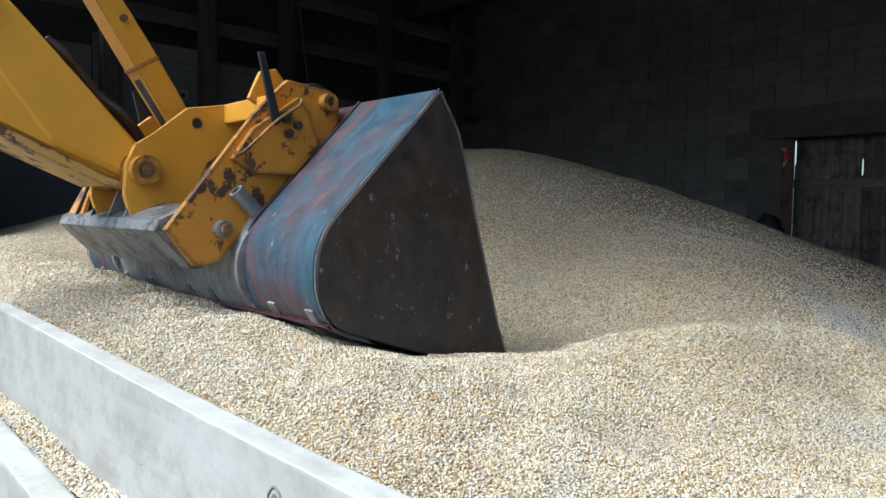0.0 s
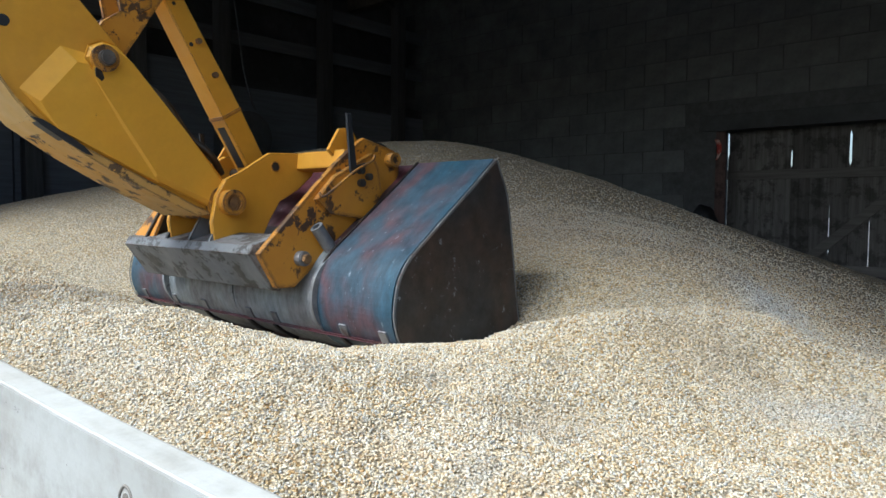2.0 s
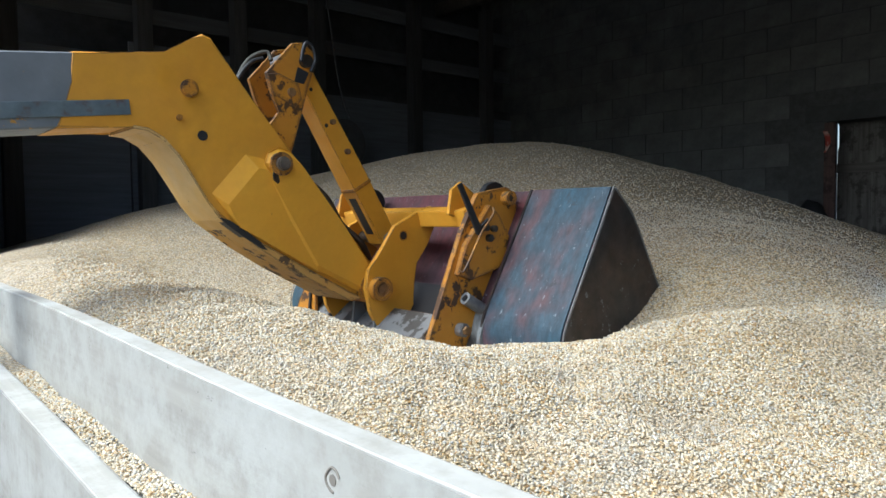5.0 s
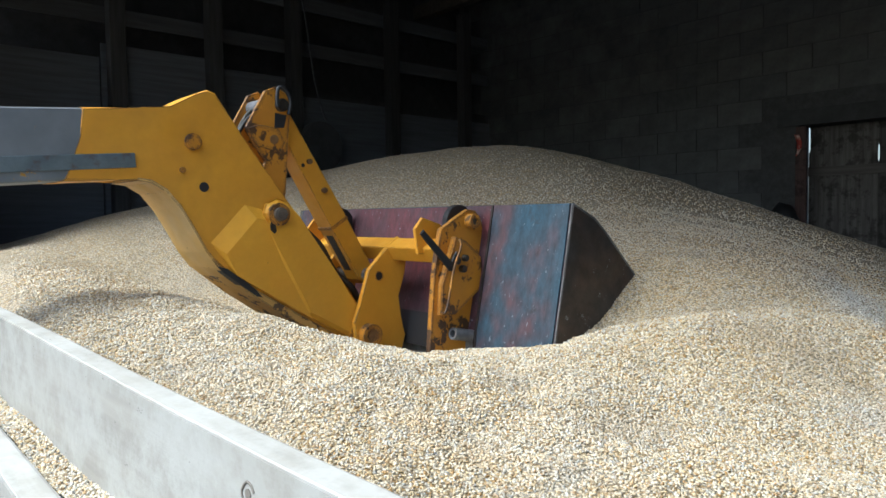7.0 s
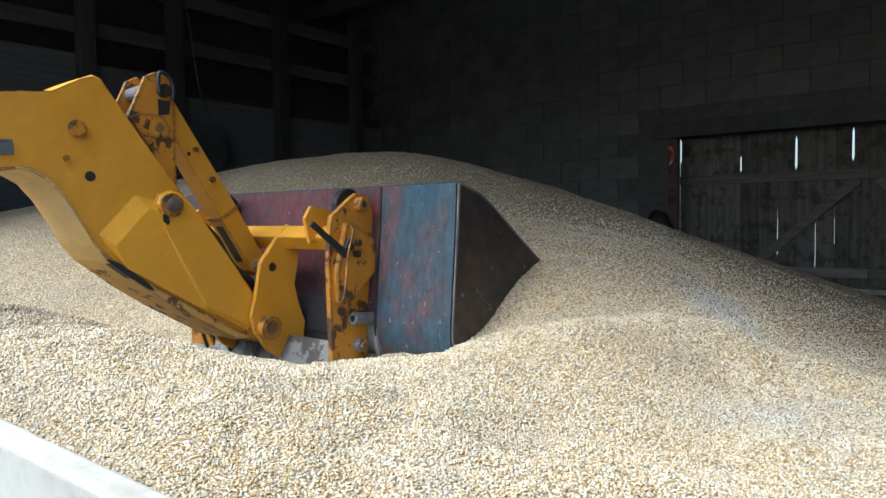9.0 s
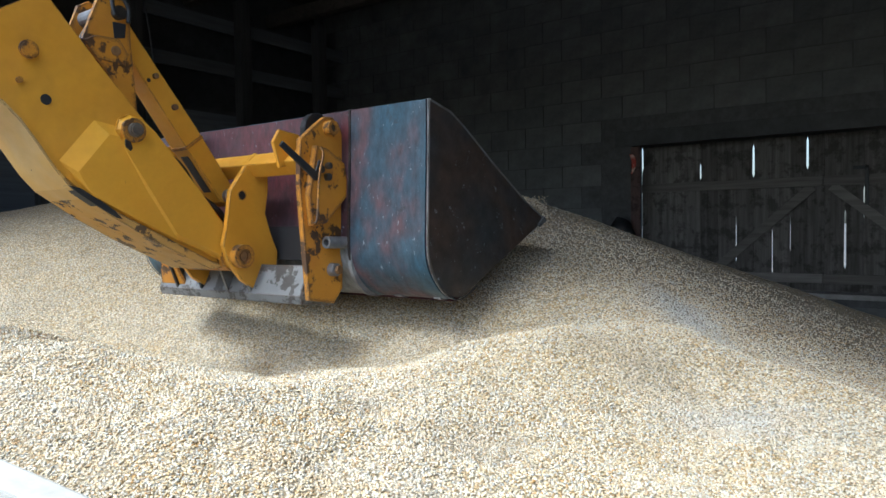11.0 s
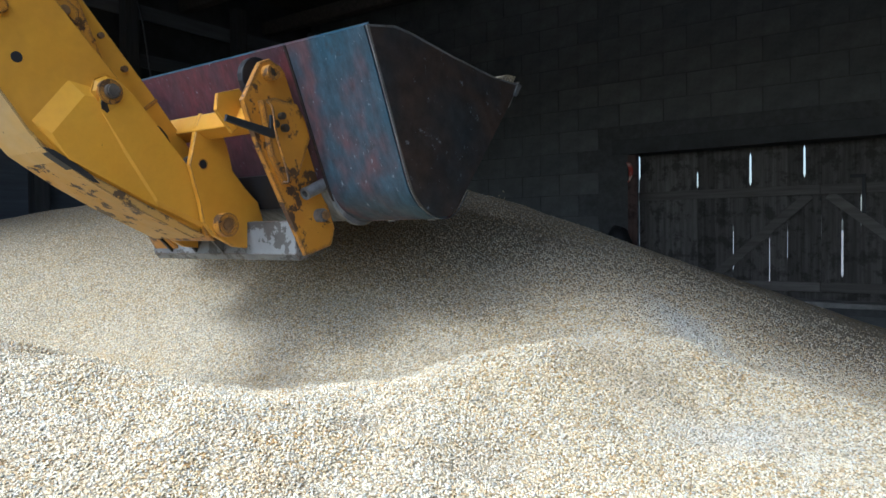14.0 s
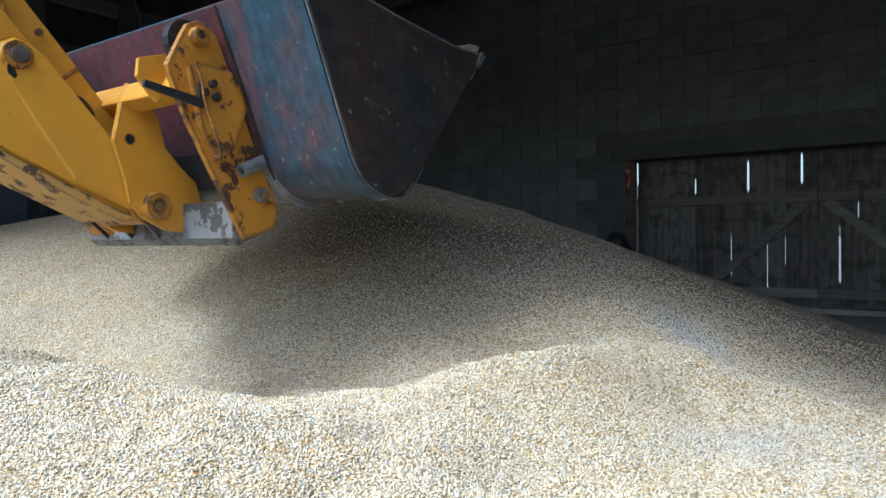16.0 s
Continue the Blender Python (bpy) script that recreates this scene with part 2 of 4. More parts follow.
def grain_tints(k, c):
    """Drifts that mark the heap: pale dust, orange and dull patches, one blue-grey streak and darker spots."""
    c = k.mix(k.ramp(k.noise(1.6, 6, 0.6), [(0.42, 0.0), (0.7, 0.4)]), c, (0.70, 0.66, 0.57))
    c = k.mix(k.ramp(k.noise(6.5, 5, 0.65), [(0.54, 0.0), (0.72, 0.38)]), c, (0.56, 0.38, 0.17))
    other = k.node("ShaderNodeVectorMath", Vector=k.co)
    other.inputs[1].default_value = (5.0, 3.0, 1.0)
    c = k.mix(k.ramp(k.noise(5.0, 5, 0.65, co=other.outputs[0]), [(0.55, 0.0), (0.72, 0.5)]), c, (0.40, 0.39, 0.36))
    for x, y, turn, lx, ly, tint, amount in ((-0.96, 3.2, -57, 0.6, 0.17, (0.42, 0.45, 0.465), 0.6), (-0.90, 2.36, 20, 0.3, 0.2, (0.36, 0.28, 0.18), 0.4),
                                             (-0.97, 1.52, 60, 0.25, 0.14, (0.38, 0.33, 0.26), 0.4), (-0.5, 2.3, 30, 0.35, 0.14, (0.46, 0.48, 0.49), 0.35)):
        mp = k.node("ShaderNodeMapping", Vector=k.co)
        mp.vector_type = "TEXTURE"
        mp.inputs["Location"].default_value = (x, y, 0)
        mp.inputs["Rotation"].default_value = (0, 0, radians(turn))
        mp.inputs["Scale"].default_value = (lx, ly, 50)
        ln = k.t.nodes.new("ShaderNodeVectorMath")
        ln.operation = "LENGTH"
        k.t.links.new(mp.outputs[0], ln.inputs[0])
        edge = k.math("ADD", ln.outputs["Value"], k.math("MULTIPLY", k.noise(9, 5, 0.7), 1.6))
        c = k.mix(k.ramp(k.math("MULTIPLY", edge, 0.5), [(0.5, amount), (0.95, 0.0)]), c, tint)
    return c
GRAIN = grain_mat()


def kernel_mat():
    k = Mat("maize_kernel", 0.5, 0, 0.4)
    r = k.node("ShaderNodeNewGeometry").outputs["Random Per Island"]
    c = k.ramp(r, GRAIN_RAMP)
    k.colour(grain_tints(k, c))
    return k.m


KERNEL = kernel_mat()

# ---- mesh helpers ----


def mesh_of(bm, name, smooth=False):
    bmesh.ops.recalc_face_normals(bm, faces=bm.faces)
    me = bpy.data.meshes.new(name)
    bm.to_mesh(me)
    bm.free()
    if smooth:
        for p in me.polygons:
            p.use_smooth = True
    return me


def part(name, bm, material, parent=None, label="", smooth=False):
    me = mesh_of(bm, name, smooth)
    me.materials.append(material)
    ob = new(name, me)
    ob.parent = parent
    if label:
        ob["label"] = label
    return ob


def box(bm, x0, x1, y0, y1, z0, z1, bevel=0.0):
    r = bmesh.ops.create_cube(bm, size=1, matrix=Matrix.Translation(((x0 + x1) / 2, (y0 + y1) / 2, (z0 + z1) / 2)) @ Matrix.Diagonal((x1 - x0, y1 - y0, z1 - z0, 1)))
    if bevel:
        es = list({e for v in r["verts"] for e in v.link_edges})
        bmesh.ops.bevel(bm, geom=es, offset=bevel, segments=2, affect="EDGES", profile=0.6)
    return bm


def prism(bm, poly, x0, x1, bevel=0.0):
    """A plate: a (y, z) outline run along x."""
    a = [bm.verts.new((x0, y, z)) for y, z in poly]
    b = [bm.verts.new((x1, y, z)) for y, z in poly]
    n = len(poly)
    fs = [bm.faces.new(a), bm.faces.new(b[::-1])]
    for i in range(n):
        fs.append(bm.faces.new((a[i], b[i], b[(i + 1) % n], a[(i + 1) % n])))
    if bevel:
        es = list(fs[0].edges) + list(fs[1].edges)
        bmesh.ops.bevel(bm, geom=es, offset=bevel, segments=1, affect="EDGES")
    return bm


def rod(bm, a, b, r, seg=20, r2=None, bevel=0.0):
    """A round bar from a to b."""
    a, b = Vector(a), Vector(b)
    m = Matrix.Translation((a + b) / 2) @ (b - a).to_track_quat("Z", "Y").to_matrix().to_4x4()
    g = bmesh.ops.create_cone(bm, cap_ends=True, segments=seg, radius1=r, radius2=r if r2 is None else r2, depth=(b - a).length, matrix=m)
    if bevel:
        caps = [f for v in g["verts"] for f in v.link_faces if len(f.verts) == seg]
        es = list({e for f in caps for e in f.edges})
        bmesh.ops.bevel(bm, geom=es, offset=bevel, segments=2, affect="EDGES")
    return bm


def pipe(bm, a, b, r, inner, seg=20):
    """A hollow tube from a to b."""
    a, b = Vector(a), Vector(b)
    q = (b - a).to_track_quat("Z", "Y").to_matrix()
    rings = []
    for p, rad in ((a, r), (b, r), (b, inner), (a, inner)):
        rings.append([bm.verts.new(p + q @ Vector((math.cos(t) * rad, math.sin(t) * rad, 0))) for t in (2 * math.pi * i / seg for i in range(seg))])
    for k in range(4):
        u, w = rings[k], rings[(k + 1) % 4]
        for i in range(seg):
            bm.faces.new((u[i], u[(i + 1) % seg], w[(i + 1) % seg], w[i]))
    return bm


def hose(name, points, r, material, parent=None, label=""):
    """A bent round tube through points, as a mesh."""
    pts = [Vector(p) for p in points]
    fine = []
    for i in range(len(pts) - 1):
        p0, p1, p2, p3 = pts[max(i - 1, 0)], pts[i], pts[i + 1], pts[min(i + 2, len(pts) - 1)]
        for k in range(8):
            t = k / 8
            fine.append(0.5 * ((2 * p1) + (p2 - p0) * t + (2 * p0 - 5 * p1 + 4 * p2 - p3) * t * t + (3 * p1 - p0 - 3 * p2 + p3) * t ** 3))
    fine.append(pts[-1])
    bm = bmesh.new()
    last = None
    for i, p in enumerate(fine):
        d = (fine[min(i + 1, len(fine) - 1)] - fine[max(i - 1, 0)]).to_track_quat("Z", "Y").to_matrix()
        ring = [bm.verts.new(p + d @ Vector((math.cos(a) * r, math.sin(a) * r, 0))) for a in (math.pi * j / 4 for j in range(8))]
        if last:
            off = min(range(8), key=lambda o: sum((ring[(j + o) % 8].co - last[j].co).length for j in range(8)))
            ring = ring[off:] + ring[:off]
            for j in range(8):
                bm.faces.new((last[j], last[(j + 1) % 8], ring[(j + 1) % 8], ring[j]))
        else:
            bm.faces.new(ring)
        last = ring
    bm.faces.new(last)
    return part(name, bm, material, parent, label, smooth=True)


def structure(ob, label, category):
    return tagged(ob, label, category, kind="structure")


# ---- setting ----
LEFT, RIGHT, BACK, FRONT, TOP = -8.8, 4.6, 9.1, 0.43, 5.0
GATE_Y = 9.4
# unseen edges of the front opening, set by how far light reaches inside
JAMB, LINTEL = -6.2, 4.35


def setting():
    bm = bmesh.new()
    bmesh.ops.create_grid(bm, x_segments=1, y_segments=1, size=900, matrix=Matrix.Translation((0, 0, -0.02)))
    structure(part("ground", bm, YARD), "grey concrete yard around the store", "ground")
    bm = box(bmesh.new(), LEFT, RIGHT, FRONT + 0.3, BACK, -0.015, 0.0)
    structure(part("floor", bm, DARK_FLOOR), "dusty concrete floor under the grain", "floor")
    # front wall with the wide opening, out of view, added to shape the light
    bm = bmesh.new()
    box(bm, LEFT - 0.3, JAMB, FRONT, FRONT + 0.3, 0, TOP + 0.6)
    box(bm, 3.8, RIGHT + 0.3, FRONT, FRONT + 0.3, 0, TOP + 0.6)
    box(bm, JAMB, 3.8, FRONT, FRONT + 0.3, LINTEL, TOP + 0.6)
    structure(part("wall_front", bm, PLASTER), "unseen dark plastered front wall, its wide loading opening set to shape the light", "wall")
    bm = box(bmesh.new(), RIGHT, RIGHT + 0.3, FRONT + 0.3, BACK, 0, TOP + 0.6)
    structure(part("wall_right", bm, PLASTER), "dark plastered side wall of the grain store", "wall")
    bm = box(bmesh.new(), LEFT - 0.95, LEFT - 0.75, FRONT + 0.3, BACK, 0, TOP + 0.6)
    box(bm, LEFT - 0.75, LEFT - 0.02, FRONT + 0.3, BACK, 0, 3.35)
    structure(part("wall_left", bm, PLASTER), "dark side wall behind timber posts", "wall")
    bm = bmesh.new()
    box(bm, LEFT - 0.95, RIGHT + 0.3, FRONT - 0.2, BACK + 0.42, TOP + 0.6, TOP + 0.7)
    for y in (1.6, 3.2, 4.8, 6.4, 8.0):
        box(bm, LEFT - 0.7, RIGHT, y - 0.07, y + 0.07, TOP, TOP + 0.22)
        for x in (-7.6, -4.6, -1.6, 1.4):
            prism(bm, [(y - 0.05, TOP + 0.2), (y + 0.05, TOP + 0.2), (y + 0.85, TOP + 0.62), (y + 0.75, TOP + 0.62)], x - 0.05, x + 0.05)
    structure(part("ceiling", bm, BEAM_WOOD), "dark boarded roof on timber beams", "ceiling")
    # back wall: a core with block courses on its face
    g0, g1, gz0, gz1 = -3.458, 1.12, 0.735, 2.615
    bm = bmesh.new()
    box(bm, LEFT - 0.95, g0, BACK, BACK + 0.34, 0, TOP + 0.6)
    box(bm, g1, RIGHT + 0.3, BACK, BACK + 0.34, 0, TOP + 0.6)
    box(bm, g0, g1, BACK, BACK + 0.34, gz1, TOP + 0.6)
    box(bm, g0, g1, BACK, BACK + 0.34, 0, gz0 - 0.06)
    wall = structure(part("wall_back", bm, MORTAR), "dark wall of dusty grey concrete blocks", "wall")
    bm = box(bmesh.new(), g0 - 0.25, g1 + 0.25, BACK - 0.022, BACK - 0.001, gz1, gz1 + 0.2, 0.006)
    part("lintel", bm, PLASTER, wall, "smooth concrete lintel")
    bm = box(bmesh.new(), g0, g1, BACK - 0.03, BACK + 0.32, gz0 - 0.06, gz0 + 0.0, 0.006)
    part("sill", bm, CONCRETE, wall, "pale concrete sill")
    return wall, (g0, g1, gz0, gz1)


def left_wall():
    """Posts, slats and cladding along the side wall."""
    group = "posts along the side wall"
    first = None
    for y in (1.3, 2.7, 3.9, 5.07, 6.82, 8.4):
        if first is None:
            bm = box(bmesh.new(), -0.09, 0.09, -0.09, 0.09, 0, TOP, 0.008)
            first = tagged(part("wall_post", bm, POST_WOOD), "dark squared timber post by the side wall", "post", group)
            first.matrix_basis = pose(LEFT + 0.09, y, 0)
        else:
            copy_thing(first, pose(LEFT + 0.09, y, 0))
    for z, h, tilt in ((3.86, 0.19, 0.3), (4.52, 0.2, -0.2)):
        for y0, y1 in ((0.8, 3.85), (3.95, 6.75), (6.9, 9.3)):
            bm = box(bmesh.new(), -0.016, 0.016, 0, y1 - y0, 0, h, 0.004)
            ob = tagged(part("wall_slat", bm, SLAT_WOOD), "dusty horizontal board nailed behind the posts", "board", "boards along the side wall")
            ob.matrix_basis = pose(LEFT - 0.03, y0, z, tilt)
    y = 0.85
    for w, z in ((1.7, 3.45), (1.35, 3.62), (1.1, 3.52), (1.75, 3.28), (2.4, 3.2)):
        bm = box(bmesh.new(), -0.015, 0.015, 0, w - 0.02, 0, z, 0.004)
        ob = tagged(part("wall_panel", bm, PANEL_WOOD), "dusty dark wall panel of weathered board", "panel", "panels along the side wall")
        ob.matrix_basis = pose(LEFT + 0.0, y, 0)
        y += w


def gate(g):
    gz0, gz1 = 0.71, 2.66
    edges = ((-3.44, -3.25, -3.06, -2.86, -2.66, -2.44, -2.215, -2.01, -1.79, -1.585, -1.40, -1.2185),
             (-1.2175, -1.0, -0.81, -0.6, -0.4, -0.19, 0.01, 0.21, 0.42, 0.62, 0.83, 1.06))
    # open stretches of the joints: half width, from, to
    gaps = {-3.44: (0.016, 2.28, 2.58), -2.66: (0.013, 2.12, 2.32), -2.01: (0.014, 2.13, 2.5), -1.40: (0.013, 2.2, 2.55), -1.0: (0.013, 1.0, 1.66), -2.215: (0.008, 1.05, 1.62),
            -1.79: (0.007, 0.8, 1.45), -1.585: (0.005, 1.2, 1.6), -0.81: (0.008, 1.6, 1.93), -0.4: (0.008, 2.2, 2.5), 0.21: (0.01, 1.1, 1.7)}
    rnd = random.Random(4)
    for n, ed in enumerate(edges):
        leaf = structure(new("gate_leaf"), "closed weathered grey plank gate leaf", "gate")
        leaf.matrix_basis = pose(ed[0], GATE_Y, gz0)
        for a, b in zip(ed, ed[1:]):
            h = gz1 - gz0 - rnd.uniform(0.002, 0.016)
            x0, x1 = a - ed[0] + 0.0008, b - ed[0] - 0.0008
            (wa, a0, a1), (wb, b0, b1) = gaps.get(a, (0.001, 1.5, 1.7)), gaps.get(b, (0.001, 1.5, 1.7))
            bm = bmesh.new()
            pts = [(x0, 0.015), (x1, 0.015), (x1, b0 - gz0), (x1 - wb, b0 - gz0 + 0.05), (x1 - wb * 0.8, b1 - gz0), (x1, b1 - gz0 + 0.06), (x1, h),
                   (x0, h), (x0, a1 - gz0 + 0.05), (x0 + wa * 0.8, a1 - gz0), (x0 + wa, a0 - gz0 + 0.05), (x0, a0 - gz0)]
            f0 = [bm.verts.new((x, 0.0, z)) for x, z in pts]
            f1 = [bm.verts.new((x, 0.028, z)) for x, z in pts]
            bm.faces.new(f0)
            bm.faces.new(f1[::-1])
            for i in range(12):
                bm.faces.new((f0[i], f1[i], f1[(i + 1) % 12], f0[(i + 1) % 12]))
            p = part("plank", bm, GATE_WOOD, leaf)
            p.location.y = rnd.uniform(-0.006, 0.006)
        wdt = ed[-1] - ed[0]
        for z in (1.285, 0.12):
            bm = box(bmesh.new(), 0.0, wdt - 0.01, -0.045, -0.008, z, z + 0.115, 0.004)
            part("rail", bm, RAIL_WOOD, leaf)
        bm = bmesh.new()
        sgn = 1 if n == 0 else -1
        xa, xb = (0.95, wdt - 0.12) if n == 0 else (0.08, wdt - 0.95)
        z0, z1 = (0.235, 1.28) if n == 0 else (1.28, 0.235)
        dx, dz = xb - xa, z1 - z0
        ln = math.hypot(dx, dz)
        nx, nz = -dz / ln * 0.055, dx / ln * 0.055
        quad = [(xa - nx, z0 - nz), (xb - nx, z1 - nz), (xb + nx, z1 + nz), (xa + nx, z0 + nz)]
        f0 = [bm.verts.new((x, -0.042, z)) for x, z in quad]
        f1 = [bm.verts.new((x, -0.009, z)) for x, z in quad]
        bm.faces.new(f0)
        bm.faces.new(f1[::-1])
        for i in range(4):
            bm.faces.new((f0[i], f1[i], f1[(i + 1) % 4], f0[(i + 1) % 4]))
        part("brace", bm, RAIL_WOOD, leaf)
        if n == 1:
            bm = box(bmesh.new(), 0.42, 0.46, -0.065, -0.045, 1.05, 1.5, 0.004)
            box(bm, 0.30, 0.46, -0.065, -0.045, 1.46, 1.5, 0.004)
            part("latch", bm, BLACK, leaf, "black iron drop latch")


# ---- grain ----
DUNES = [
    (-6.99, 6.585, 2.62, 1.043, 0.346, 1.512),
    (-9.1, 3.285, 0.555, 1.802, -0.039, 1.242),
    (-3.389, 2.453, 1.497, 0.59, 0.064, -0.258),
    (-3.648, 0.816, 1.776, 0.44, 0.129, 0.325),
    (-2.352, 4.218, 0.972, 0.852, -0.042, 0.548),
    (-5.815, 0.924, 1.273, 0.67, 0.086, 0.273),
    (0.05, 8.576, 1.628, 2.235, -0.045, -1.154),
    (-1.164, 2.402, 0.309, 0.622, -0.481, 0.243),
    (-4.164, 5.012, 1.055, 1.069, 0.023, 0.654),
    (0.63, 1.973, 1.234, 2.216, -0.4, -0.237),
]
BASE = (1.0055, 0.0441, 0.0327)


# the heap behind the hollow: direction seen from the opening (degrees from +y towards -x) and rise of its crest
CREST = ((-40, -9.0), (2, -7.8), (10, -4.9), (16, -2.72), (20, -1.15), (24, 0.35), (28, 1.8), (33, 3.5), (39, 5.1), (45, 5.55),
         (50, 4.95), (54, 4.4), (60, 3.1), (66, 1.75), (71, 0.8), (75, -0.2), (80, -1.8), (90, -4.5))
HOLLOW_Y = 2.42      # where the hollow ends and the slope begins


def lumps(x, y, cell, seed):
    """Smooth irregular unevenness between -1 and 1."""
    u, v = x / cell, y / cell
    i, j = np.floor(u), np.floor(v)
    fu, fv = u - i, v - j
    fu, fv = fu * fu * (3 - 2 * fu), fv * fv * (3 - 2 * fv)

    def rnd(p, q):
        h = np.sin(p * 127.1 + q * 311.7 + seed * 74.7) * 43758.5453
        return 2 * (h - np.floor(h)) - 1
    return (rnd(i, j) * (1 - fu) + rnd(i + 1, j) * fu) * (1 - fv) + (rnd(i, j + 1) * (1 - fu) + rnd(i + 1, j + 1) * fu) * fv


def front_z(x, y):
    """The low berm behind the boards."""
    z = BASE[0] + BASE[1] * (x + 3) + BASE[2] * (y - 3)
    for cx, cy, sx, sy, an, a in DUNES:
        dx, dy, c, s = x - cx, y - cy, math.cos(an), math.sin(an)
        z = z + a * np.exp(-0.5 * (((c * dx + s * dy) / sx) ** 2 + ((-s * dx + c * dy) / sy) ** 2))
    # a low lobe and the dip behind it
    return z + 0.085 * np.exp(-0.5 * (((x + 0.28) / 0.42) ** 2 + ((y - 2.62) / 0.17) ** 2)) - 0.06 * np.exp(-0.5 * (((x + 0.1) / 0.5) ** 2 + ((y - 3.12) / 0.25) ** 2))


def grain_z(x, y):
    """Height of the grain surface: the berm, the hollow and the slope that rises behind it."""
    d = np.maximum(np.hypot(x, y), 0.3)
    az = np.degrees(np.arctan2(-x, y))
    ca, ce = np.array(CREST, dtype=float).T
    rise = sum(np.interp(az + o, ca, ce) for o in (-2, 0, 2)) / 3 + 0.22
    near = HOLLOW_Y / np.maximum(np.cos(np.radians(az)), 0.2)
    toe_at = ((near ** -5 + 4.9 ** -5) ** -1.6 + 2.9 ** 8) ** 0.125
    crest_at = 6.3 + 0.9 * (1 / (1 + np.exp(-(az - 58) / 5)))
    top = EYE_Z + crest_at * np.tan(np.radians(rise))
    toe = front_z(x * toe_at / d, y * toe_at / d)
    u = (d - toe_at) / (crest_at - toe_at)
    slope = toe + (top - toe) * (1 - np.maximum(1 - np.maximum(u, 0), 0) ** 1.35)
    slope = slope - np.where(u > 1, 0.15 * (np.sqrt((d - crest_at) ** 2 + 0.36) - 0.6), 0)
    w = np.clip((d - toe_at + 0.2) / 0.6, 0, 1)
    w = w * w * (3 - 2 * w)
    z = front_z(x, y) * (1 - w) + slope * w
    # unevenness left by the bucket and by slides, stronger on the trodden berm
    k = 1 - 0.72 * w
    z = z + k * (0.022 * lumps(x, y, 0.31, 1) + 0.017 * lumps(x, y, 0.16, 2) + 0.007 * lumps(x, y, 0.07, 3)) + 0.012 * lumps(x, y, 0.6, 4)
    return z


def grid_mesh(name, xs, ys, zf):
    X, Y = np.meshgrid(xs, ys)
    Z = zf(X, Y)
    nx, ny = len(xs), len(ys)
    v = np.stack([X, Y, Z], -1).reshape(-1, 3)
    i = (np.arange(ny - 1)[:, None] * nx + np.arange(nx - 1)[None]).ravel()
    f = np.stack([i, i + 1, i + nx + 1, i + nx], -1)
    me = bpy.data.meshes.new(name)
    me.from_pydata(v.tolist(), [], f.tolist())
    for p in me.polygons:
        p.use_smooth = True
    return me


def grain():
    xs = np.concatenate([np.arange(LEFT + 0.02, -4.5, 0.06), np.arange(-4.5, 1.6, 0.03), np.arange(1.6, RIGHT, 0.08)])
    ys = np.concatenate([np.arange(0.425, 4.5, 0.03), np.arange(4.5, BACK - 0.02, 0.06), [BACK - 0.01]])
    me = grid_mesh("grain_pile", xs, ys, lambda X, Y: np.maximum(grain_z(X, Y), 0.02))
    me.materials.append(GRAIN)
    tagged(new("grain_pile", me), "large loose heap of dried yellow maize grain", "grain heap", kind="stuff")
    xs, ys = np.arange(-8.1, 3.7, 0.05), np.linspace(0.302, 0.368, 4)
    me = grid_mesh("spilled_grain", xs, ys, lambda X, Y: 1.02 + 0.006 * np.sin(X * 9) - 0.02 * (Y - 0.33) / 0.03 * 0.2)
    me.materials.append(GRAIN)
    tagged(new("spilled_grain", me), "strip of maize grain caught between two boards", "grain", kind="stuff")


def strewn(n, seed):
    """Places on the heap, dense by the boards and ever thinner up the slope; also how coarse the kernels look there."""
    rg = np.random.default_rng(seed)
    d = np.linspace(0.45, 6.6, 400)
    dens = np.cumsum(d * np.minimum(1, (2.2 / d) ** 2) * np.clip((6.6 - d) / 3.0, 0, 1))
    d = np.interp(rg.uniform(0, dens[-1], 2 * n), dens, d)
    az = np.radians(rg.uniform(-42, 80, 2 * n))
    x, y = -d * np.sin(az), d * np.cos(az)
    ok = (y > 0.432) & (x < 2.0)
    return x[ok][:n], y[ok][:n], np.clip(0.8 + 0.12 * d[ok][:n], 1.0, 1.4)[:, None, None]


def within(n, x0, x1, y0, y1, seed):
    rg = np.random.default_rng(seed)
    return rg.uniform(x0, x1, n), rg.uniform(y0, y1, n), 1.0


